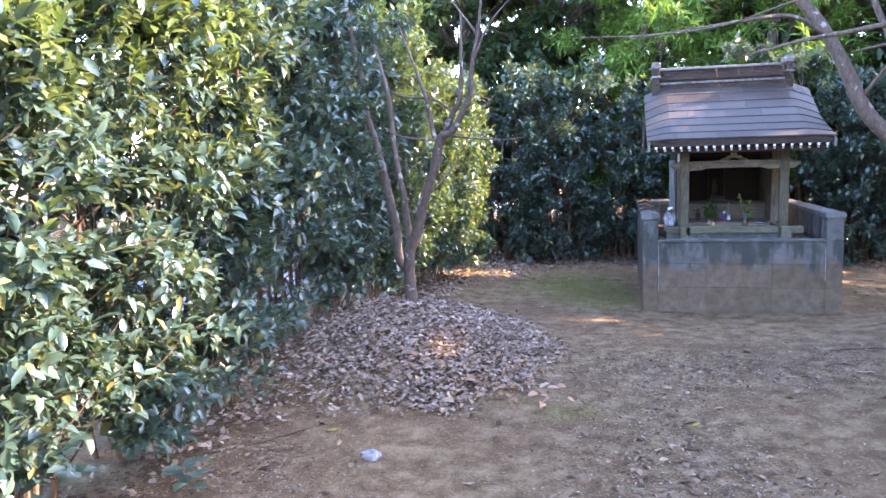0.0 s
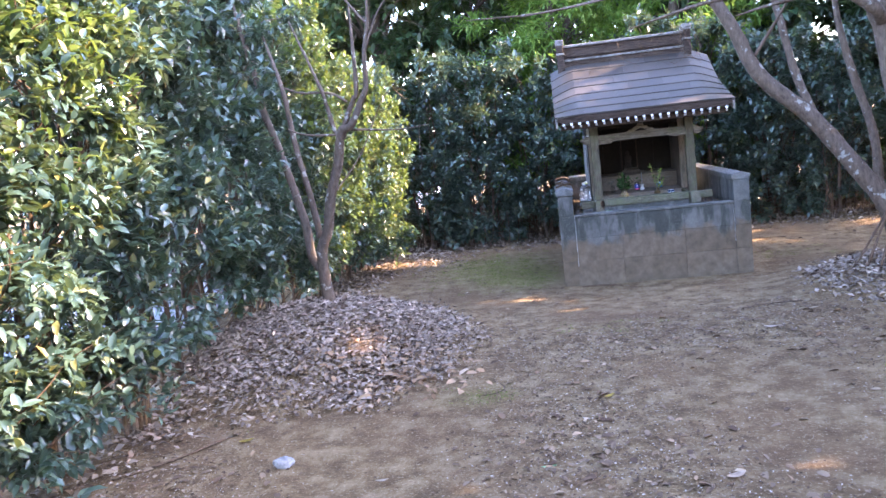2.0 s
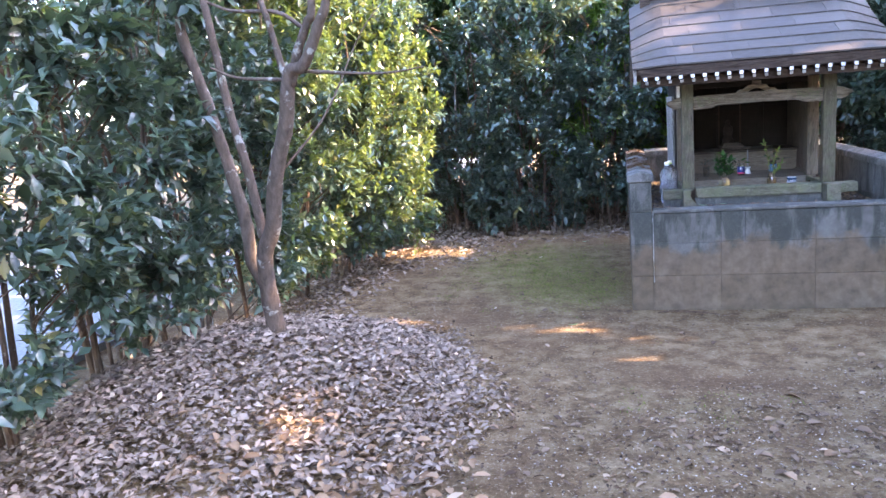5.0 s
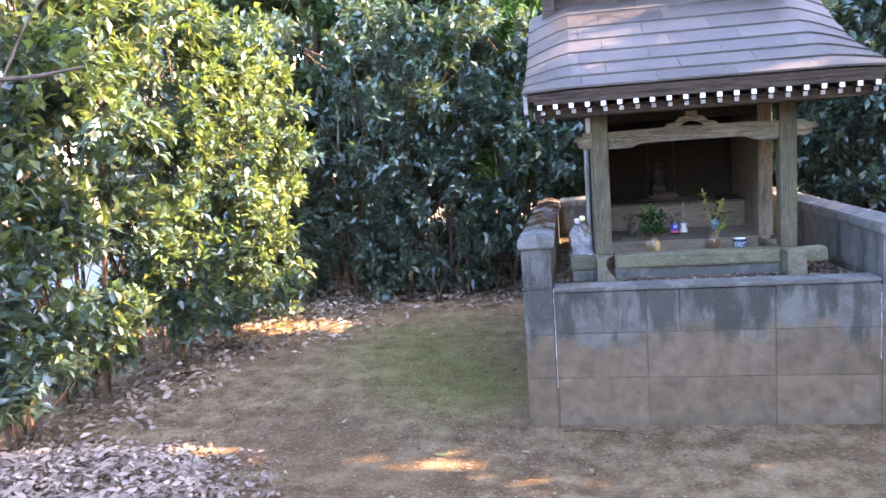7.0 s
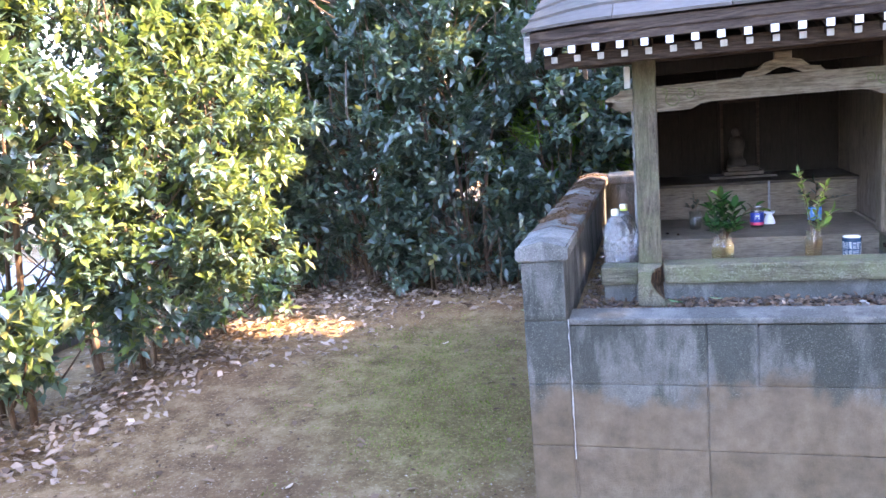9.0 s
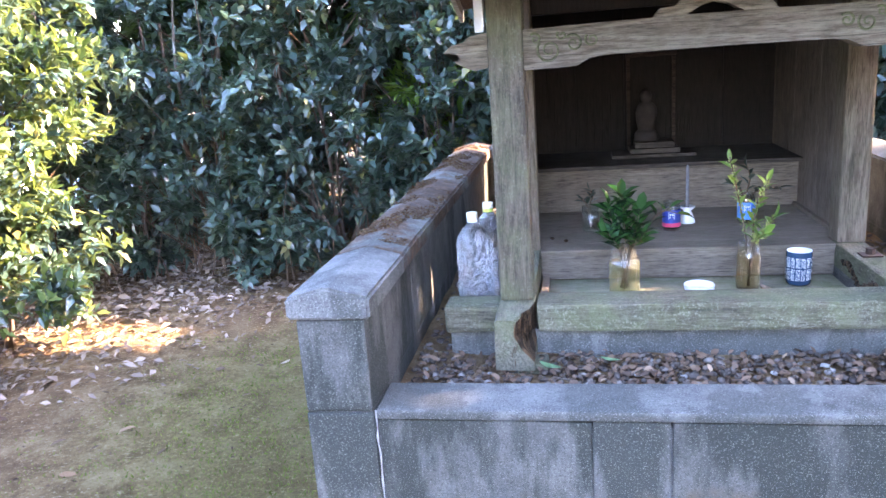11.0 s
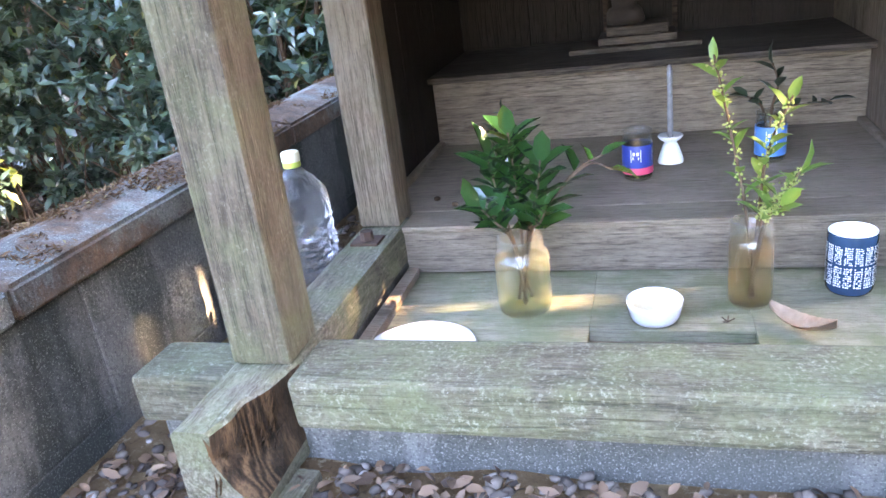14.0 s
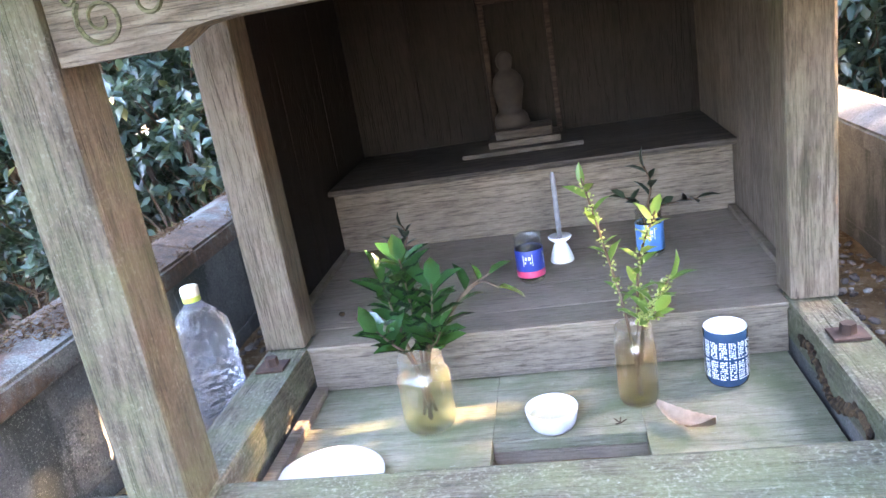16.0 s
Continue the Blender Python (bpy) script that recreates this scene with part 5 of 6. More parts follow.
def in_right_pile(x, y):
    d = ((x - 3.6) / 1.2) ** 2 + ((y - 6.7) / 1.1) ** 2 + 0.3 * noise.noise(Vector((x * 2, y * 2, 4)))
    return max(0.0, min(1.0, (1.0 - d) * 2.5))


def in_borders(x, y):
    if LEFT - 0.05 < x < RIGHT + 0.05 and FRONT - 0.02 < y < BACK + 0.05:
        return 0.0
    e = max(0.0, 1 - abs(y - 11.05) / 0.8) + max(0.0, 1 - abs(x + 2.0) / 0.55) * (1.0 if y > 4 else 0.35)
    corner = max(0.0, 1 - math.hypot(x + 1.9, y - 10.2) / 1.5)
    return max(0.0, min(1.0, e * 1.2 + corner * 0.9))


def in_yard(x, y):
    if LEFT - 0.05 < x < RIGHT + 0.05 and FRONT - 0.02 < y < BACK + 0.05:
        return 0.0
    q = noise.noise(Vector((x * 0.8, y * 0.8, 9)))
    return max(0.05, min(1.0, 0.35 + q * 1.2)) * (0.35 if y > 6.5 else 1.0)


rng = np.random.default_rng(5)
litter("leaf_pile", "swept pile of dry grey-brown fallen leaves", on_ground(rng, 17000, in_pile, (-2.3, 4.0), (0.1, 7.5), 0.05), 0.045, 1, flat=0.6)
litter("leaf_pile", "dry fallen leaves heaped round the tree foot", on_ground(rng, 3800, in_right_pile, (2.2, 5.4), (5.0, 8.0), 0.035), 0.056, 2, flat=0.6)
litter("leaf_litter", "brown leaf litter along the hedge foot", on_ground(rng, 12000, in_borders, (-3.0, 1.0), (6.2, 12.2), 0.03), 0.06, 3, flat=0.5)
M_SCATTER = leaf_material("trodden_dead_leaf", (0.065, 0.040, 0.026), (0.185, 0.130, 0.085), (0.36, 0.27, 0.18), 0.85, 0.03, 0.12)
litter("leaf_scatter", "scattered dead leaves on trodden earth", on_ground(rng, 2300, in_yard, (-2.2, 0.8), (5.0, 10.5), 0.006), 0.056, 4, M_SCATTER, flat=0.22, template=LEAF_FINE)
litter("leaf_crumbs", "small dry leaf fragments on the earth", on_ground(rng, 11000, in_yard, (-2.2, 0.8), (4.6, 9.5), 0.004), 0.022, 6, M_SCATTER, flat=0.3)
M_TAN = leaf_material("tan_dead_leaf", (0.15, 0.085, 0.045), (0.29, 0.195, 0.118), (0.42, 0.32, 0.22), 0.8, 0.06, 0.15)
litter("leaf_scatter", "larger tan leaves at the front of the pile", on_ground(rng, 260, lambda x, y: max(0.0, 1 - math.hypot((x + 0.65) / 0.75, (y - 4.85) / 0.65)), (-1.6, 4.0), (0.3, 5.8), 0.03) + np.array([0, 0, 0.02]), 0.068, 14, M_TAN, 0.4, template=LEAF_FINE)
litter("leaf_scatter", "larger tan leaves on the trodden earth", on_ground(rng, 160, in_yard, (-2.0, 1.2), (4.0, 9.0), 0.006), 0.07, 15, M_TAN, 0.25, template=LEAF_FINE)
M_CRUMB = leaf_material("dark_leaf_crumb", (0.035, 0.022, 0.013), (0.10, 0.06, 0.035), (0.22, 0.14, 0.08), 0.8, 0.0, 0.2)
M_CHIP = plain_material("pale_chaff", (0.36, 0.31, 0.25), 0.9, vary=0.4)
litter("leaf_crumbs", "dark crumbled leaf and bark bits on the earth", on_ground(rng, 9000, in_yard, (-2.2, 0.8), (4.6, 8.5), 0.004), 0.024, 17, M_CRUMB, 0.3)
litter("chaff", "pale dry grass and bark chips on the earth", on_ground(rng, 9000, in_yard, (-2.2, 0.8), (4.0, 8.0), 0.003), 0.014, 7, M_CHIP, 0.3)

# moss and short grass tufts
pts = on_ground(rng, 9000, lambda x, y: 0.0 if LEFT - 0.05 < x < RIGHT + 0.05 and FRONT < y < BACK else max(0.0, moss_at(x, y) - 0.35 + 0.7 * noise.noise(Vector((x * 5, y * 5, 2)))), (-1.6, 4.0), (3.6, 10.8), 0.0) - np.array([0, 0, 0.005])
n = len(pts)
M_MOSS = leaf_material("moss_blade", (0.06, 0.08, 0.015), (0.17, 0.19, 0.045), (0.30, 0.28, 0.09), 0.8, 0.3, 0.2)
me = leaf_mesh("moss", LEAF_FLAT, pts, np.stack([rng.normal(size=n) * 0.6, rng.normal(size=n) * 0.6, np.ones(n) * 0.7], 1), rng.normal(size=(n, 3)), rng.uniform(0.007, 0.020, n), rng.uniform(0.15, 0.4, n), M_MOSS)
tagged(new("moss", me), "low yellow-green moss and fine grass", "moss", kind="stuff")

# gravel and leaves on the soil bed before the shrine


def pebbles(name, label, spots, size, material, seed):
    r = random.Random(seed)
    base = bmesh.new()
    bmesh.ops.create_icosphere(base, subdivisions=1, radius=1)
    co = np.array([v.co[:] for v in base.verts])
    fs = np.array([[v.index for v in f.verts] for f in base.faces])
    base.free()
    allv, allf = [], []
    for i, (x, y, z) in enumerate(spots):
        m = Euler((r.uniform(0, 6), r.uniform(0, 6), r.uniform(0, 6))).to_matrix()
        s = size * r.uniform(0.5, 1.3)
        sc = np.array([s, s * r.uniform(0.55, 0.9), s * r.uniform(0.35, 0.6)])
        jit = 1 + np.random.default_rng(seed + i).normal(size=(len(co), 1)) * 0.10
        rot = np.array(Euler((r.uniform(-.3, .3), r.uniform(-.3, .3), r.uniform(0, 6))).to_matrix())
        allv.append((co * jit * sc) @ rot.T + np.array([x, y, z + sc[2] * 0.45]))
        allf.append(fs + i * len(co))
    me = bpy.data.meshes.new(name)
    me.from_pydata(np.concatenate(allv).tolist(), [], np.concatenate(allf).tolist())
    me.polygons.foreach_set("use_smooth", [True] * len(me.polygons))
    me.materials.append(material)
    return tagged(new(name, me), label, "gravel", kind="stuff")


def stone_material():
    m, t, b = shader("mixed_gravel", 0.95, spec=0.08)
    geo = t.nodes.new("ShaderNodeNewGeometry")
    col = ramp(t, geo.outputs["Random Per Island"], [(0.0, (0.035, 0.027, 0.022)), (0.55, (0.10, 0.080, 0.066)), (0.9, (0.19, 0.155, 0.125)), (1.0, (0.38, 0.36, 0.33))])
    n = noise_tex(t, coords(t, space="World"), 120.0, 4.0)
    t.links.new(mix(t, maths(t, "MULTIPLY", n, 0.5), col, (0.12, 0.11, 0.10)), b.inputs["Base Color"])
    bump(t, b, n, 0.4, 0.003)
    return m


# fibrous brown moss on the coping of one side wall
rng = np.random.default_rng(44)
spots = []
while len(spots) < 5200:
    x, y = rng.uniform(LEFT - 0.005, LEFT + THICK + 0.005), rng.uniform(8.0, 10.1)
    where = noise.noise(Vector((x * 7, y * 4.5, 8))) + 0.45 * noise.noise(Vector((x * 21, y * 21, 8)))
    if where > 0.02 and not 7.9 < y < 8.12:
        spots.append((x, y, 0.943 + 0.022 * (1 - abs(x - LEFT - THICK / 2) / (THICK / 2 + 0.01)) + rng.uniform(0, 0.004)))
spots = np.array(spots)
n = len(spots)
M_COPEMOSS = leaf_material("brown_dry_moss", (0.050, 0.028, 0.014), (0.135, 0.082, 0.044), (0.22, 0.19, 0.08), 0.9, 0.1, 0.1)
me = leaf_mesh("coping_moss", LEAF_FLAT, spots, np.stack([rng.normal(size=n), rng.normal(size=n), rng.uniform(0.0, 0.7, n)], 1), rng.normal(size=(n, 3)) + np.array([0, 0, 1.0]), rng.uniform(0.006, 0.015, n), rng.uniform(0.12, 0.35, n), M_COPEMOSS)
tagged(new("coping_moss", me), "dry brown fibrous moss on the wall coping", "moss", kind="stuff")

M_GRAVEL = stone_material()
r = random.Random(21)
spots = [(r.uniform(0.72, 2.2), r.uniform(7.88, 8.135), INNER + r.uniform(-0.004, 0.012)) for _ in range(1150)]
spots += [(r.uniform(0.715, 0.885), r.uniform(8.14, 10.0), INNER + r.uniform(-0.004, 0.008)) for _ in range(350)]
spots += [(r.uniform(2.02, 2.2), r.uniform(8.14, 10.0), INNER + r.uniform(-0.004, 0.008)) for _ in range(450)]
spots = [q for q in spots if not (0.92 < q[0] < 1.04 and 8.0 < q[1] < 8.14) and not (1.86 < q[0] < 1.98 and 8.0 < q[1] < 8.14) and not (0.79 < q[0] < 0.94 and q[1] > 8.1 and q[1] < 8.26)]
pebbles("gravel", "mixed grey and brown pebbles before the shrine", spots, 0.011, M_GRAVEL, 22)
M_HUMUS = leaf_material("damp_dead_leaf", (0.045, 0.028, 0.018), (0.16, 0.10, 0.062), (0.36, 0.25, 0.16), 0.65, 0.05, 0.35)
rng = np.random.default_rng(8)
pts = np.stack([rng.uniform(0.72, 2.2, 1500), rng.uniform(7.88, 8.12, 1500), INNER + rng.uniform(0.004, 0.020, 1500)], 1)
litter("leaf_litter", "dry leaves lying among the gravel", pts, 0.024, 9, M_HUMUS, flat=0.7, template=LEAF_FINE)


def single_leaf(label, at, length, width, yaw, material, curl=0.15, serrate=False, name="fallen_leaf"):
    """One leaf with a midrib, a curled blade and, if wanted, a toothed edge."""
    bm = bmesh.new()
    n = 16
    rows = []
    for i in range(n + 1):
        u = i / n
        w = width * 0.5 * math.sin(math.pi * min(1, u * 0.97 + 0.015)) ** 0.75
        if serrate and 0 < i < n:
            w *= 1.0 if i % 2 else 0.90
        zz = curl * length * (u - 0.5) ** 2 * 2
        rows.append([bm.verts.new((u * length - length / 2, s * w, zz + abs(s) ** 1.5 * curl * width * 0.8 + 0.004)) for s in (-1, -0.5, 0, 0.5, 1)])
    for a, b in zip(rows, rows[1:]):
        for k in range(4):
            bm.faces.new((a[k], b[k], b[k + 1], a[k + 1]))
    bmesh.ops.solidify(bm, geom=list(bm.faces), thickness=0.0006)
    ob = part(name, bm, material, None, smooth=True)
    ob.matrix_basis = pose(*at, 0, 0, yaw)
    return tagged(ob, label, "leaf")


M_DRYLEAF = plain_material("pale_dry_leaf", (0.42, 0.33, 0.24), 0.75, vary=0.3)
M_GREENLEAF = plain_material("fallen_green_leaf", (0.16, 0.30, 0.14), 0.5, vary=0.25)
M_YELLOWLEAF = plain_material("fallen_yellow_leaf", (0.40, 0.30, 0.05), 0.6, vary=0.25)
for x, y, l, a, m in ((1.06, 7.99, 0.06, -35, M_GREENLEAF), (1.20, 8.03, 0.045, -20, M_GREENLEAF)):
    single_leaf("pale green fallen leaf on the gravel", (x, y, INNER + 0.03), l, l * 0.36, a, m)
for x, y, l, a, m, lab in ((0.15, 7.35, 0.06, 5, M_GREENLEAF, "green"), (-0.95, 7.25, 0.07, 160, M_YELLOWLEAF, "yellow"), (0.42, 3.45, 0.07, 10, M_GREENLEAF, "green"), (-1.25, 3.95, 0.08, 30, M_YELLOWLEAF, "yellowish"), (-0.45, 7.75, 0.05, 80, M_DRYLEAF, "dry pale"),
                           (0.75, 4.35, 0.08, 40, M_YELLOWLEAF, "yellowish"), (1.95, 5.6, 0.09, -12, M_DRYLEAF, "dry pale"), (1.2, 3.3, 0.10, 30, M_DRYLEAF, "dry pale"), (-0.35, 3.4, 0.06, 15, M_DRYLEAF, "dry pale"), (0.1, 10.3, 0.07, 20, M_GREENLEAF, "green"), (-0.3, 9.6, 0.06, 60, M_DRYLEAF, "dry pale")):
    single_leaf(lab + " fallen leaf on the earth", (x, y, lift(x, y) + 0.004), l, l * 0.4, a, m)


def stick(points, label, name="fallen_twig"):
    bm = bmesh.new()
    for k, line in enumerate(points):
        tube(line, 6, bm, 0.15, 3, k)
    ob = part(name, bm, M_TWIG, None, smooth=True)
    return tagged(ob, label, "twig")


def gz(x, y, r):
    return (x, y, lift(x, y) + r * 0.9, r)


stick([[gz(0.72, 7.66, 0.006), gz(0.85, 7.68, 0.008), gz(1.0, 7.665, 0.007), gz(1.12, 7.63, 0.004)]], "dry root twig lying at the wall foot")
stick([[gz(1.9, 6.2, 0.005), gz(2.1, 6.28, 0.006), gz(2.35, 6.33, 0.004)], [gz(2.1, 6.28, 0.004), gz(2.2, 6.2, 0.003)]], "thin forked twig on the earth")
stick([[gz(0.1, 4.75, 0.003), gz(0.14, 4.65, 0.003), gz(0.1, 4.55, 0.003), gz(0.02, 4.52, 0.002)]], "small curved twig on the earth")
stick([[gz(-1.8, 3.5, 0.006), gz(-1.55, 3.75, 0.007), gz(-1.35, 4.1, 0.004)]], "bare fallen twig under the hedge")
for k, (x, y, hx, hy, hz) in enumerate(((3.05, 6.85, 3.36, 7.0, 0.75), (3.12, 6.75, 3.38, 7.0, 0.70), (3.2, 6.7, 3.42, 6.98, 0.62), (2.98, 6.95, 3.35, 7.02, 0.66))):
    stick([[(x, y, lift(x, y) - 0.01, 0.011), ((x + hx) / 2, (y + hy) / 2, hz * 0.55, 0.010), (hx, hy, hz, 0.008)]], "thin bare pole leaning on the tree foot", "leaning_pole")

# white stone and seedling beside the path
bm = bmesh.new()
bmesh.ops.create_icosphere(bm, subdivisions=3, radius=1)
for v in bm.verts:
    n = noise.noise(v.co * 1.4 + Vector((7, 3, 1)))
    v.co = Vector((v.co.x * 0.052, v.co.y * 0.040, v.co.z * 0.030)) * (1 + 0.35 * n)
stone = part("stone", bm, plain_material("white_stone", (0.19, 0.19, 0.195), 0.8, vary=0.4))
stone.location = (-0.913, 3.622, lift(-0.913, 3.622) + 0.016)
tagged(stone, "pale whitish stone lying on bare earth", "stone")


# seedling with a few broad leaves at the hedge foot
SX, SY = -1.54, 2.92
seed = empty("seedling", "small evergreen seedling on bare earth", "plant", (SX, SY, lift(SX, SY)))
part("stalk", tube([(SX, SY, lift(SX, SY) - 0.01, 0.004), (SX + 0.01, SY, 0.12, 0.003), (SX + 0.02, SY - 0.01, 0.22, 0.0015)], 6), M_TWIG, seed)
for k in range(9):
    a = k * 2.4
    z = 0.10 + 0.014 * k
    me = leaf_mesh("leaf", LEAF_FINE, np.array([[SX + 0.012, SY, z]]), np.array([[math.cos(a), math.sin(a), 0.25]]), np.array([[0.1, 0.0, 1.0]]), np.array([0.115]), np.array([0.5]), M_LEAF)
    under(new("leaf", me), seed)

# ---- offerings in the shrine ----


def thin_glass(name, tint=(0.96, 0.98, 0.97), rough=0.03, gloss=1.0, cloudy=0.0, crease=0.15, base=0.05):
    m = bpy.data.materials.new(name)
    m.use_nodes = True
    t = m.node_tree
    t.nodes.remove(t.nodes["Principled BSDF"])
    clear = t.nodes.new("ShaderNodeBsdfTransparent")
    clear.inputs[0].default_value = (*tint, 1)
    shine = t.nodes.new("ShaderNodeBsdfGlossy")
    shine.inputs["Roughness"].default_value = rough
    shine.inputs["Color"].default_value = (gloss, gloss, gloss, 1)
    lw = t.nodes.new("ShaderNodeLayerWeight")
    lw.inputs["Blend"].default_value = 0.5
    n = noise_tex(t, coords(t, space="World"), 60.0, 3.0)
    bp = node(t, "ShaderNodeBump", Strength=crease, Distance=0.006)
    t.links.new(n, bp.inputs["Height"])
    t.links.new(bp.outputs[0], shine.inputs["Normal"])
    edge = maths(t, "ADD", maths(t, "MULTIPLY", maths(t, "POWER", lw.outputs["Facing"], 4.0), 0.7), base)
    ms = t.nodes.new("ShaderNodeMixShader")
    t.links.new(edge, ms.inputs[0])
    t.links.new(clear.outputs[0], ms.inputs[1])
    t.links.new(shine.outputs[0], ms.inputs[2])
    last = ms
    if cloudy:
        haze = t.nodes.new("ShaderNodeBsdfTranslucent")
        haze.inputs[0].default_value = (*tint, 1)
        last = t.nodes.new("ShaderNodeMixShader")
        last.inputs[0].default_value = cloudy
        t.links.new(ms.outputs[0], last.inputs[1])
        t.links.new(haze.outputs[0], last.inputs[2])
    t.links.new(last.outputs[0], t.nodes["Material Output"].inputs["Surface"])
    return m


M_GLASS = thin_glass("jar_glass", (0.93, 0.95, 0.93), cloudy=0.10, base=0.07)
M_PET = bpy.data.materials.new("water_filled_plastic")
M_PET.use_nodes = True
pet = M_PET.node_tree.nodes["Principled BSDF"]
for key, val in (("Base Color", (0.97, 0.985, 1.0, 1)), ("Roughness", 0.04), ("IOR", 1.28), ("Transmission Weight", 0.96)):
    pet.inputs[key].default_value = val
petnoise = noise_tex(M_PET.node_tree, coords(M_PET.node_tree, space="World"), 90.0, 3.0)
bump(M_PET.node_tree, pet, petnoise, 0.5, 0.006)
M_WATER = thin_glass("greenish_water", (0.86, 0.89, 0.74), 0.2, cloudy=0.10, base=0.0, gloss=0.4)
M_AMBER = thin_glass("amber_water", (0.93, 0.84, 0.66), 0.2, cloudy=0.10, base=0.0, gloss=0.4)
M_CERAMIC = plain_material("white_glazed_ceramic", (0.78, 0.79, 0.78), 0.2, vary=0.05)
M_NAVY = plain_material("navy_glaze", (0.022, 0.055, 0.105), 0.25, vary=0.15)
M_LABEL_BLUE = plain_material("blue_label", (0.025, 0.05, 0.26), 0.4, vary=0.1)
M_LABEL_PINK = plain_material("pink_label", (0.62, 0.07, 0.15), 0.4, vary=0.1)
M_LABEL_SKY = plain_material("sky_blue_label", (0.06, 0.20, 0.48), 0.4, vary=0.1)
M_CAP_GREEN = plain_material("yellow_green_cap", (0.62, 0.72, 0.12), 0.4, vary=0.06)
M_CAP_CREAM = plain_material("cream_plastic", (0.78, 0.72, 0.52), 0.4, vary=0.05)
M_CANDLE = plain_material("grey_sooty_candle", (0.22, 0.22, 0.23), 0.7, vary=0.35)
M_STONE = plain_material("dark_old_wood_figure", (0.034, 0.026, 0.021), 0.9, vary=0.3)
M_SPRIG = leaf_material("glossy_sprig_leaf", (0.009, 0.036, 0.014), (0.022, 0.080, 0.023), (0.13, 0.27, 0.05), 0.2, 0.15, 0.8)
M_SPRIG_PALE = leaf_material("pale_sprig_leaf", (0.060, 0.13, 0.026), (0.135, 0.235, 0.050), (0.32, 0.38, 0.07), 0.4, 0.3)
M_BERRY = plain_material("green_bud", (0.26, 0.30, 0.07), 0.5, vary=0.2)


def jar(at, radius, height, neck, label, water_material, level):
    root = empty("jar", label, "jar", at)
    prof = [(0, 0.002), (radius * 0.80, 0.0), (radius * 0.97, 0.008), (radius, 0.02), (radius, height * 0.70), (radius * 0.98, height * 0.755), (neck * 1.08, height * 0.80), (neck, height * 0.82), (neck * 1.07, height * 0.845), (neck, height * 0.865), (neck * 1.07, height * 0.89), (neck, height * 0.91), (neck * 1.05, height * 0.935), (neck * 0.99, height * 0.955), (neck * 1.04, height * 0.975), (neck * 1.02, height), (neck * 0.93, height), (neck * 0.90, height * 0.82), (radius * 0.93, height * 0.74)]
    part("body", lathe(prof, at, 32), M_GLASS, root, smooth=True)
    w = lathe([(0, 0.005), (radius * 0.90, 0.006), (radius * 0.945, 0.02), (radius * 0.945, height * level), (0, height * level)], at, 32)
    part("water", w, water_material, root, "cloudy water", True)
    return root


def sprig(name, label, at, stems, material, length, width, seed, berries=0):
    """stems: rows of (x, y, z) offsets from the jar's foot; leaves stand along their upper parts."""
    rng = np.random.default_rng(seed)
    root = empty(name, label, "plant", at)
    for k, (line, count) in enumerate(stems):
        pts = [(at[0] + p[0], at[1] + p[1], at[2] + p[2], 0.0028 * (1 - 0.6 * i / len(line))) for i, p in enumerate(line)]
        st = part("stalk", tube(pts, 6, None, 0.1, 5, k), M_TWIG, root, smooth=True)
        path = np.array([q[:3] for q in spline(pts, 8)])
        for j in range(count):
            u = 0.38 + 0.62 * j / max(1, count - 1)
            i = min(len(path) - 2, int(u * (len(path) - 1)))
            b = path[i]
            d = path[i + 1] - path[i]
            d /= np.linalg.norm(d)
            a = j * 2.4 + k
            side = np.array([math.cos(a), math.sin(a), 0.0])
            h = d * (0.55 + 0.5 * (j == count - 1)) + side * (0.9 if j < count - 1 else 0.15) + np.array([0, 0, 0.15])
            nrm = np.array([0, 0, 1.0]) * 0.7 - side * 0.5 + d * 0.5 + rng.normal(size=3) * 0.2
            me = leaf_mesh("leaf", LEAF_FINE, b[None], h[None], nrm[None], np.array([length * rng.uniform(0.7, 1.15)]), np.array([width]), material)
            lf = new("leaf", me)
            under(lf, root)
        if berries:
            bm = bmesh.new()
            for j in range(berries):
                i = int(rng.uniform(0.35, 0.98) * (len(path) - 1))
                p = path[i] + rng.normal(size=3) * 0.005
                bmesh.ops.create_icosphere(bm, subdivisions=1, radius=rng.uniform(0.0016, 0.0028), matrix=Matrix.Translation(p))
            part("inflorescence", bm, M_BERRY, st, "tiny green flower buds")["kind"] = "stuff"
    return root


JL = (1.264, 8.505, TRAY + 0.001)
jar(JL, 0.0455, 0.132, 0.036, "glass jar of cloudy water on the tray floor", M_WATER, 0.70)
sprig("evergreen_sprig", "dense glossy dark green sprig standing in a glass jar", JL, [
    ([(0.0, 0.0, 0.01), (0.004, 0.0, 0.15), (0.0, 0.005, 0.24), (-0.004, 0.005, 0.300)], 24),
    ([(0.01, 0.01, 0.02), (-0.015, 0.005, 0.14), (-0.032, 0.01, 0.21), (-0.042, 0.015, 0.265)], 20),
    ([(-0.01, 0.0, 0.02), (0.015, -0.01, 0.14), (0.035, -0.01, 0.20), (0.045, -0.015, 0.26)], 18),
    ([(0.005, -0.012, 0.02), (-0.01, -0.015, 0.13), (-0.03, -0.035, 0.17), (-0.05, -0.045, 0.20)], 13),
    ([(0.0, -0.01, 0.02), (0.02, -0.01, 0.135), (0.04, -0.03, 0.165), (0.05, -0.035, 0.185)], 10),
], M_SPRIG, 0.060, 0.50, 3)
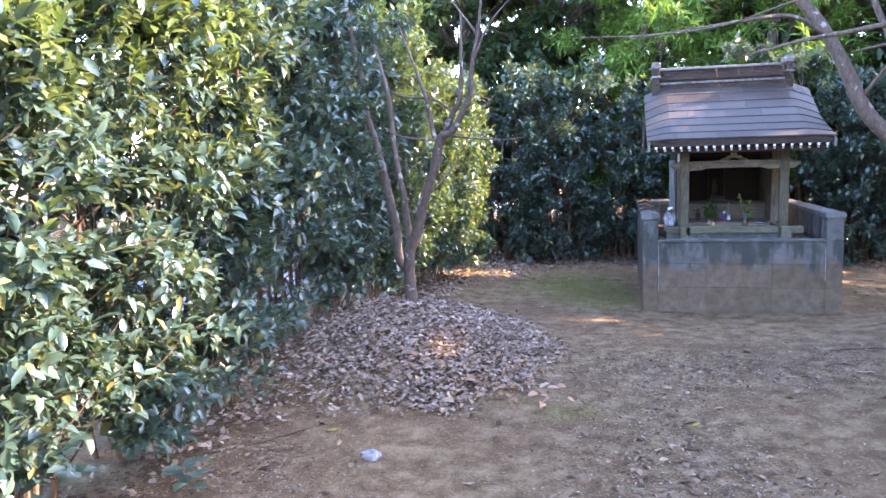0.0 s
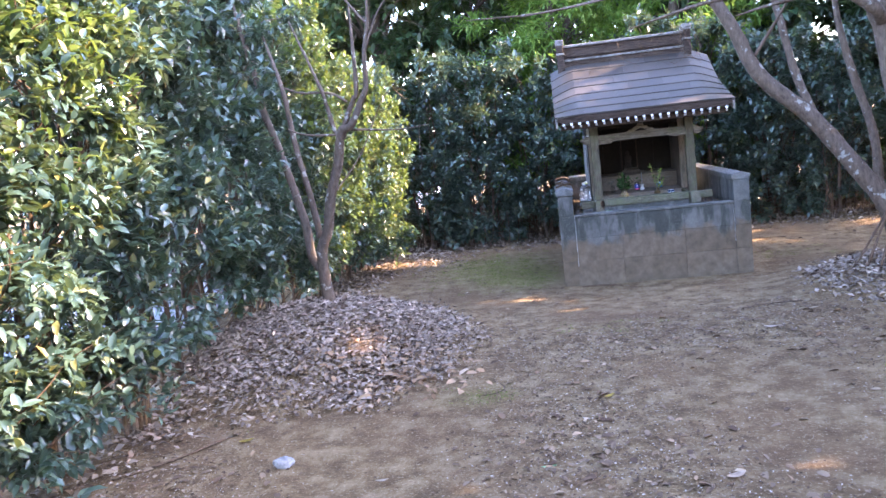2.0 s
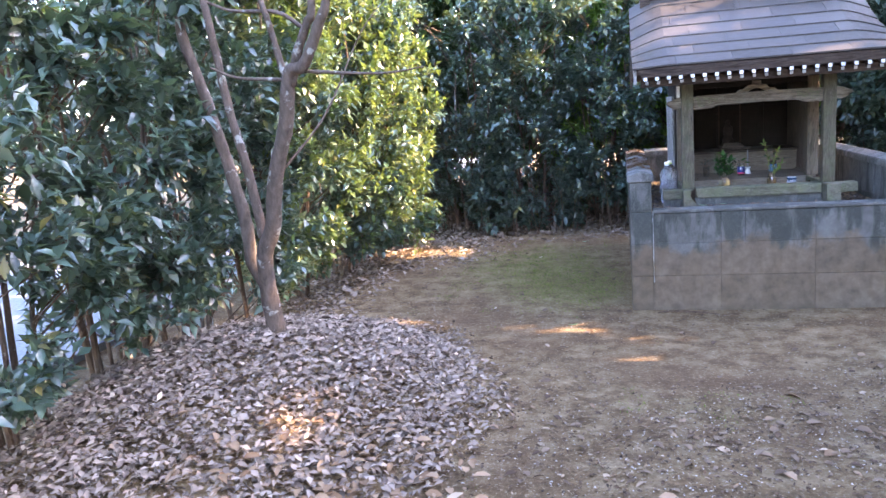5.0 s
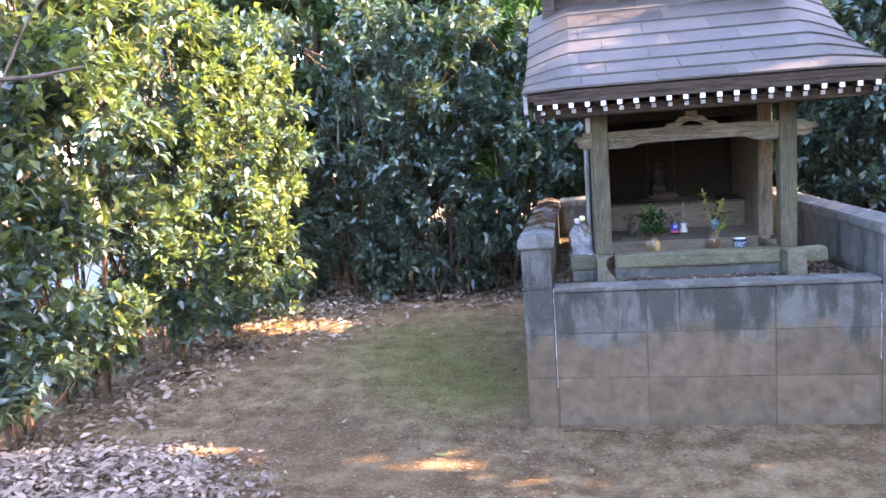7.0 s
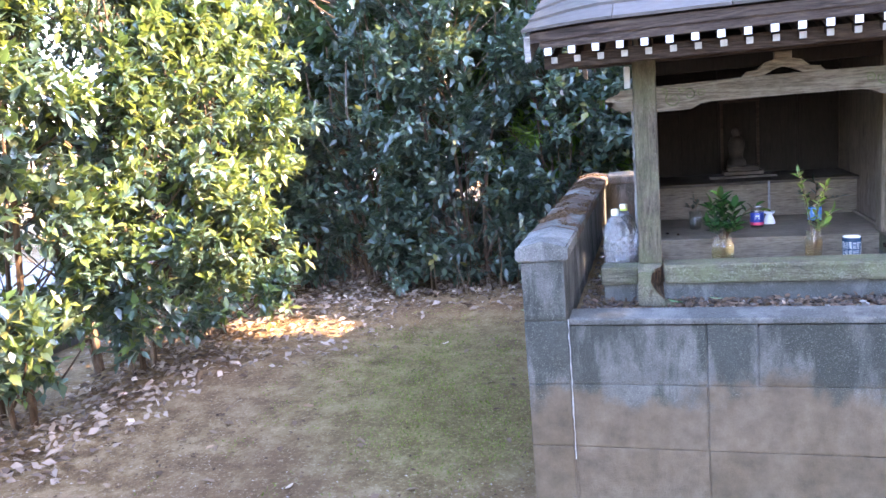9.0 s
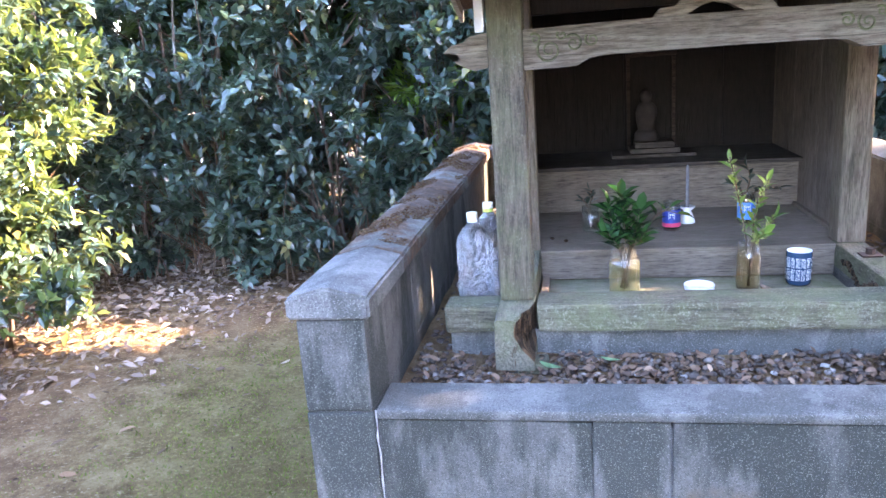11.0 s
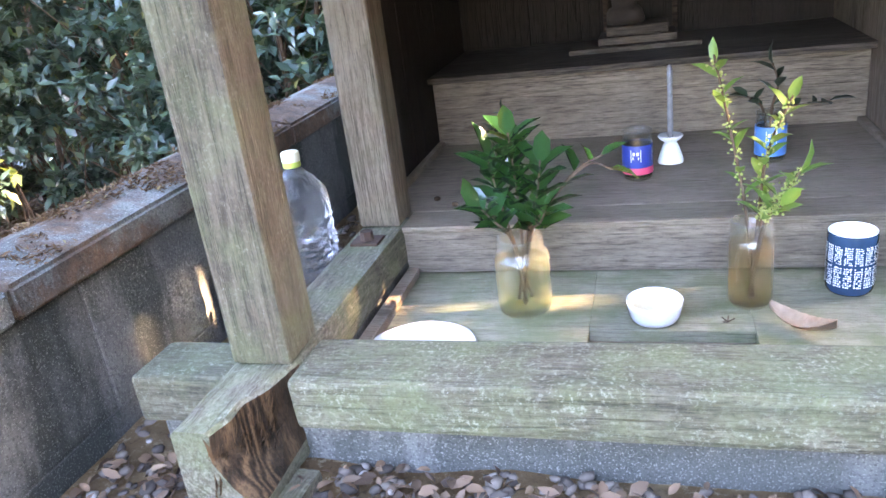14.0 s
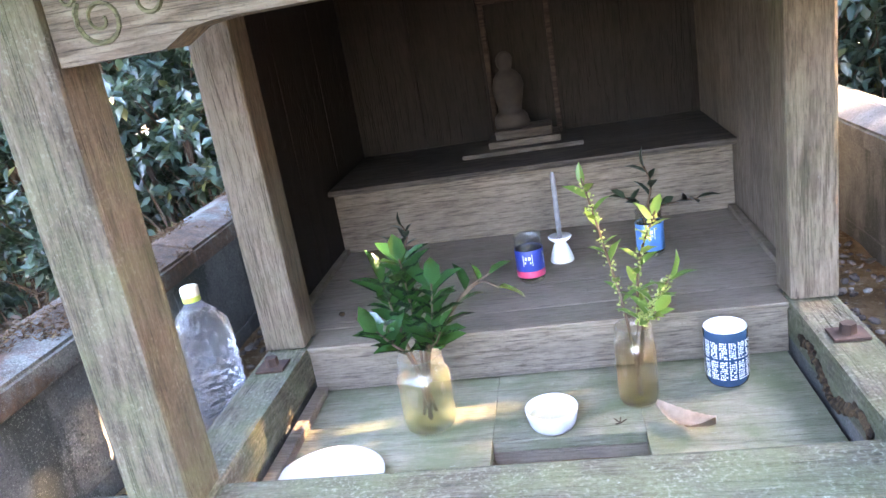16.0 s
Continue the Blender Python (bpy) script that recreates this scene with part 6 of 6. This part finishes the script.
sprig("bent_sprig", "bare brown sprig with few glossy leaves leaning over", JL, [
    ([(-0.005, 0.008, 0.03), (0.02, 0.0, 0.14), (0.065, 0.01, 0.20), (0.10, 0.02, 0.235), (0.135, 0.03, 0.25)], 3)], M_SPRIG, 0.062, 0.38, 9)
sprig("bent_sprig", "short side shoot with glossy leaves", JL, [
    ([(0.015, 0.0, 0.14), (0.07, 0.01, 0.205), (0.115, 0.02, 0.24), (0.15, 0.0, 0.235)], 3)], M_SPRIG, 0.065, 0.36, 12)
JR = (1.613, 8.53, TRAY + 0.001)
jar(JR, 0.0335, 0.138, 0.0290, "narrow glass jar of amber water on the tray floor", M_AMBER, 0.74)
sprig("flowering_sprig", "tall pale green sprig with tiny buds in a glass jar", JR, [
    ([(0.005, 0.0, 0.01), (-0.01, 0.0, 0.16), (-0.035, 0.005, 0.29), (-0.055, 0.01, 0.385)], 12),
    ([(0.0, 0.0, 0.01), (0.01, 0.005, 0.15), (0.02, 0.01, 0.24), (0.05, 0.01, 0.32)], 13),
    ([(0.0, 0.0, 0.02), (0.02, -0.005, 0.145), (0.04, -0.01, 0.18), (0.062, -0.01, 0.215)], 9),
    ([(0.0, 0.0, 0.02), (0.012, -0.01, 0.14), (0.02, -0.02, 0.155), (0.035, -0.03, 0.17)], 9),
], M_SPRIG_PALE, 0.046, 0.40, 5, 90)

# tea cup with white lettering bars
CUP = (1.763, 8.577, TRAY + 0.001)
cup = empty("tea_cup", "navy blue tea cup with columns of white writing", "cup", CUP)
part("body", lathe([(0, 0.0), (0.033, 0.0), (0.0365, 0.004), (0.0385, 0.012), (0.039, 0.108), (0.0385, 0.110)], CUP, 40), M_NAVY, cup, smooth=True)
part("lining", lathe([(0.0384, 0.1102), (0.0375, 0.1112), (0.0358, 0.110), (0.0350, 0.02), (0, 0.012)], CUP, 40), M_CERAMIC, cup, "white glazed inside", True)
r = random.Random(12)
for band, (b0, b1) in enumerate(((0.060, 0.093), (0.018, 0.056))):
    for c in range(15):
        a0 = 2 * math.pi * c / 15
        bm = bmesh.new()
        rows = 9
        for i in range(rows):
            for k in range(4):
                if r.random() < 0.12:
                    continue
                z0 = b0 + (b1 - b0) * i / rows
                z1 = z0 + (b1 - b0) / rows * r.uniform(0.4, 0.8)
                u0 = a0 + 0.04 + 0.085 * k + r.uniform(-0.015, 0.015)
                u1 = u0 + r.uniform(0.04, 0.075)
                q = [bm.verts.new((CUP[0] + 0.0394 * math.cos(u), CUP[1] + 0.0394 * math.sin(u), CUP[2] + z)) for u, z in ((u0, z0), (u1, z0), (u1, z1), (u0, z1))]
                bm.faces.new(q)
        part("writing_column", bm, M_CERAMIC, cup, "column of small white writing")

cup.scale = (0.9, 0.9, 0.9)

# sake glasses with printed labels


def sake_glass(at, label, top, low, filled):
    root = empty("sake_glass", label, "glass", at)
    part("body", lathe([(0, 0.002), (0.024, 0.0), (0.0275, 0.004), (0.0290, 0.012), (0.0290, 0.078), (0.0268, 0.088), (0.0272, 0.092), (0.0290, 0.096), (0.0278, 0.099), (0.0250, 0.097), (0.0250, 0.086), (0.0272, 0.076), (0.0272, 0.012)], at, 32), M_GLASS, root, smooth=True)
    part("water", lathe([(0, 0.006), (0.0265, 0.008), (0.0265, 0.07), (0, 0.07)], at, 28), M_WATER, root, "clear water", True)
    part("label", lathe([(0.0293, 0.014), (0.0297, 0.0145), (0.0297, 0.0715), (0.0293, 0.072)], at, 32), top, root, "blue printed label", True)
    if low is not None:
        part("label_band", lathe([(0.0298, 0.014), (0.0301, 0.0145), (0.0301, 0.027), (0.0298, 0.0275)], at, 32), low, root, "pink band", True)
    bm = bmesh.new()
    for c in range(4):
        for (u0, u1, z0, z1) in ((-0.34, 0.34, 0.062, 0.0645), (-0.34, 0.34, 0.040, 0.0425), (-0.34, -0.29, 0.040, 0.0645), (0.29, 0.34, 0.040, 0.0645), (-0.20, -0.06, 0.053, 0.060), (0.03, 0.20, 0.053, 0.060), (-0.22, 0.20, 0.045, 0.050)):
            a = math.radians(-95 + 90 * c)
            bm.faces.new([bm.verts.new((at[0] + 0.0300 * math.cos(a + u), at[1] + 0.0300 * math.sin(a + u), at[2] + z)) for u, z in ((u0, z0), (u1, z0), (u1, z1), (u0, z1))])
    part("label_print", bm, M_CERAMIC, root, "white printed marks")["kind"] = "stuff"
    return root


sake_glass((1.443, 8.885, STEP + 0.001), "small sake glass with blue and pink label", M_LABEL_BLUE, M_LABEL_PINK, True)
G2 = (1.697, 8.965, STEP + 0.001)
sake_glass(G2, "small sake glass with bright blue label", M_LABEL_SKY, None, True)
M_SPRIG_DARK = leaf_material("withered_dark_leaf", (0.01, 0.022, 0.012), (0.03, 0.05, 0.025), (0.08, 0.06, 0.03), 0.4, 0.1)
sprig("withered_sprig", "withered dark sprig in a sake glass", G2, [
    ([(0, 0, 0.02), (0.0, 0, 0.10), (0.01, 0, 0.15), (0.0, 0.01, 0.19)], 6),
    ([(0, 0, 0.02), (0.02, 0, 0.095), (0.06, -0.01, 0.11), (0.10, -0.02, 0.115)], 6),
    ([(0, 0, 0.02), (-0.015, 0, 0.10), (-0.03, 0, 0.12), (-0.045, 0, 0.13)], 5)], M_SPRIG_DARK, 0.045, 0.42, 15)
G3 = (1.178, 8.915, STEP + 0.001)
g3 = empty("drinking_glass", "small clear glass holding a withered sprig", "glass", G3)
part("body", lathe([(0, 0.002), (0.024, 0.0), (0.026, 0.005), (0.029, 0.085), (0.0275, 0.085), (0.0245, 0.006)], G3, 28), M_GLASS, g3, smooth=True)
sprig("withered_sprig", "withered dark sprig in a clear glass", G3, [
    ([(0, 0, 0.01), (0.0, 0, 0.09), (0.01, 0, 0.12), (0.0, 0.01, 0.14)], 6),
    ([(0, 0, 0.01), (-0.01, 0, 0.085), (-0.02, 0, 0.10), (-0.03, 0, 0.11)], 5)], M_SPRIG_DARK, 0.04, 0.42, 16)

# candle in a ceramic holder
CH = (1.508, 8.985, STEP + 0.001)
holder = empty("candle_holder", "small white ceramic candle holder", "candle holder", CH)
part("body", lathe([(0, 0.0), (0.026, 0.0), (0.0265, 0.004), (0.022, 0.020), (0.016, 0.036), (0.012, 0.043), (0.022, 0.050), (0.026, 0.056), (0.024, 0.058), (0.008, 0.052), (0, 0.052)], CH, 28), M_CERAMIC, holder, smooth=True)
c = part("candle", lathe([(0, 0.0), (0.0055, 0.0), (0.0058, 0.05), (0.005, 0.09), (0.0055, 0.14), (0.003, 0.147), (0, 0.148)], (CH[0], CH[1], CH[2] + 0.053), 12), M_CANDLE, None, smooth=True)
tagged(c, "thin grey sooty candle in a white holder", "candle")

# white plate and bowl
PLT = (1.125, 8.345, TRAY + 0.001)
p = part("plate", lathe([(0, 0.0), (0.045, 0.0), (0.05, 0.004), (0.088, 0.014), (0.090, 0.016), (0.086, 0.0165), (0.05, 0.008), (0, 0.006)], PLT, 40), M_CERAMIC, None, smooth=True)
tagged(p, "white glazed plate on the tray floor", "plate")
BWL = (1.470, 8.474, TRAY + 0.001)
b = empty("bowl", "small white ceramic bowl holding a little liquid", "bowl", BWL)
part("body", lathe([(0, 0.0), (0.031, 0.0), (0.0345, 0.003), (0.038, 0.010), (0.0420, 0.028), (0.0428, 0.034), (0.0418, 0.0350), (0.0410, 0.034), (0.0390, 0.025), (0.0365, 0.012), (0.030, 0.007), (0, 0.006)], BWL, 36), M_CERAMIC, b, smooth=True)
part("liquid", lathe([(0.0374, 0.0175), (0, 0.0176)], BWL, 36), M_AMBER, b, "shallow yellowish liquid")
single_leaf("large pale dry leaf with toothed edge", (1.672, 8.438, TRAY + 0.002), 0.098, 0.045, -38, M_DRYLEAF, 0.35, True, "dry_leaf")
for x, y in ((1.049, 8.794), (1.095, 8.757)):
    bm = bmesh.new()
    bmesh.ops.create_icosphere(bm, subdivisions=2, radius=0.006, matrix=Matrix.Translation((x, y, STEP + 0.005)) @ Matrix.Diagonal((1.2, 0.9, 0.8, 1)))
    tagged(part("dry_seed", bm, M_ROTTEN, None, smooth=True), "tiny dark dry seed on the plank floor", "seed")
bm = bmesh.new()
for k, a in enumerate((0.3, 1.4, 2.4, 4.0)):
    tube([(1.575, 8.462, TRAY + 0.003, 0.0012), (1.575 + 0.011 * math.cos(a), 8.462 + 0.011 * math.sin(a), TRAY + 0.007, 0.001)], 4, bm, 0, 1)
tagged(part("dry_twig", bm, M_ROTTEN, None), "tiny dry twig cross on the tray floor", "twig")


# water bottles


def bottle(at, cap_material, label):
    root = empty("plastic_bottle", label, "bottle", at)
    prof = [(0, 0.004), (0.030, 0.0), (0.044, 0.003), (0.050, 0.014)]
    for i in range(11):
        z = 0.02 + i * 0.0145
        prof += [(0.0515, z), (0.0515, z + 0.008), (0.0485, z + 0.011)]
    prof += [(0.052, 0.185), (0.052, 0.212), (0.047, 0.238), (0.033, 0.262), (0.019, 0.276), (0.0145, 0.281), (0.0145, 0.300)]
    bm = lathe(prof, at, 30)
    r = random.Random(int(at[1] * 1000))
    for v in bm.verts:
        if v.co.z > at[2] + 0.02 and v.co.z < at[2] + 0.24:
            n = noise.noise(Vector((v.co.x * 38, v.co.y * 38, v.co.z * 30)))
            d = Vector((v.co.x - at[0], v.co.y - at[1], 0))
            v.co += d * (0.13 * n + r.uniform(-0.07, 0.07)) + Vector((0, 0, r.uniform(-0.003, 0.003)))
    bm.faces.new([v for v in bm.verts if abs(v.co.z - at[2] - 0.300) < 1e-4])
    part("body", bm, M_PET, root, "crinkled clear bottle full of water", smooth=False)
    part("cap", lathe([(0.0155, 0.284), (0.0158, 0.285), (0.0158, 0.292), (0.0155, 0.293)], at, 24), cap_material, root, "coloured cap ring")
    part("cap", lathe([(0.0155, 0.2935), (0.0162, 0.295), (0.0160, 0.309), (0.014, 0.311), (0, 0.311)], at, 24), M_CAP_CREAM, root, "cream screw cap", True)
    return root


bottle((0.868, 8.555, INNER + 0.012), M_CAP_GREEN, "clear ribbed plastic water bottle with pale cap")
bottle((0.838, 8.415, INNER + 0.012), M_CERAMIC, "clear plastic water bottle standing behind the post")

# figure in a small niche frame on the shelf
bm = bmesh.new()
for x in (1.349, 1.530):
    box(x, x + 0.014, 9.588, 9.606, SHELF + 0.001, 1.345, 0.002, bm=bm)
box(1.345, 1.548, 9.586, 9.607, 1.345, 1.362, 0.003, bm=bm)
tagged(part("niche_frame", bm, M_DARKWOOD), "thin dark wooden frame behind the figure", "frame")
base = empty("pedestal", "stepped dark wooden pedestal on the shelf", "pedestal", (1.43, 9.45, SHELF))
part("base_board", box(1.275, 1.592, 9.345, 9.47, SHELF + 0.001, SHELF + 0.013, 0.003), M_WALLWOOD_PALE, base)
part("plinth", box(1.346, 1.536, 9.375, 9.50, SHELF + 0.014, SHELF + 0.032, 0.003), M_WALLWOOD_PALE, base)
part("plinth", box(1.366, 1.516, 9.385, 9.49, SHELF + 0.033, SHELF + 0.056, 0.004), M_WALLWOOD_PALE, base)
fig = bmesh.new()
FX, FY, FZ = 1.412, 9.437, SHELF + 0.057
lathe([(0, 0), (0.044, 0.0), (0.048, 0.010), (0.045, 0.030), (0.036, 0.040), (0.030, 0.042), (0.033, 0.060), (0.040, 0.085), (0.041, 0.11), (0.037, 0.132), (0.026, 0.148), (0.015, 0.153), (0.020, 0.165), (0.022, 0.178), (0.018, 0.192), (0.008, 0.200), (0, 0.201)], (FX, FY, FZ), 20, fig)
for v in fig.verts:
    v.co.y = FY + (v.co.y - FY) * 0.75
    v.co.x += 0.004 * noise.noise(v.co * 40)
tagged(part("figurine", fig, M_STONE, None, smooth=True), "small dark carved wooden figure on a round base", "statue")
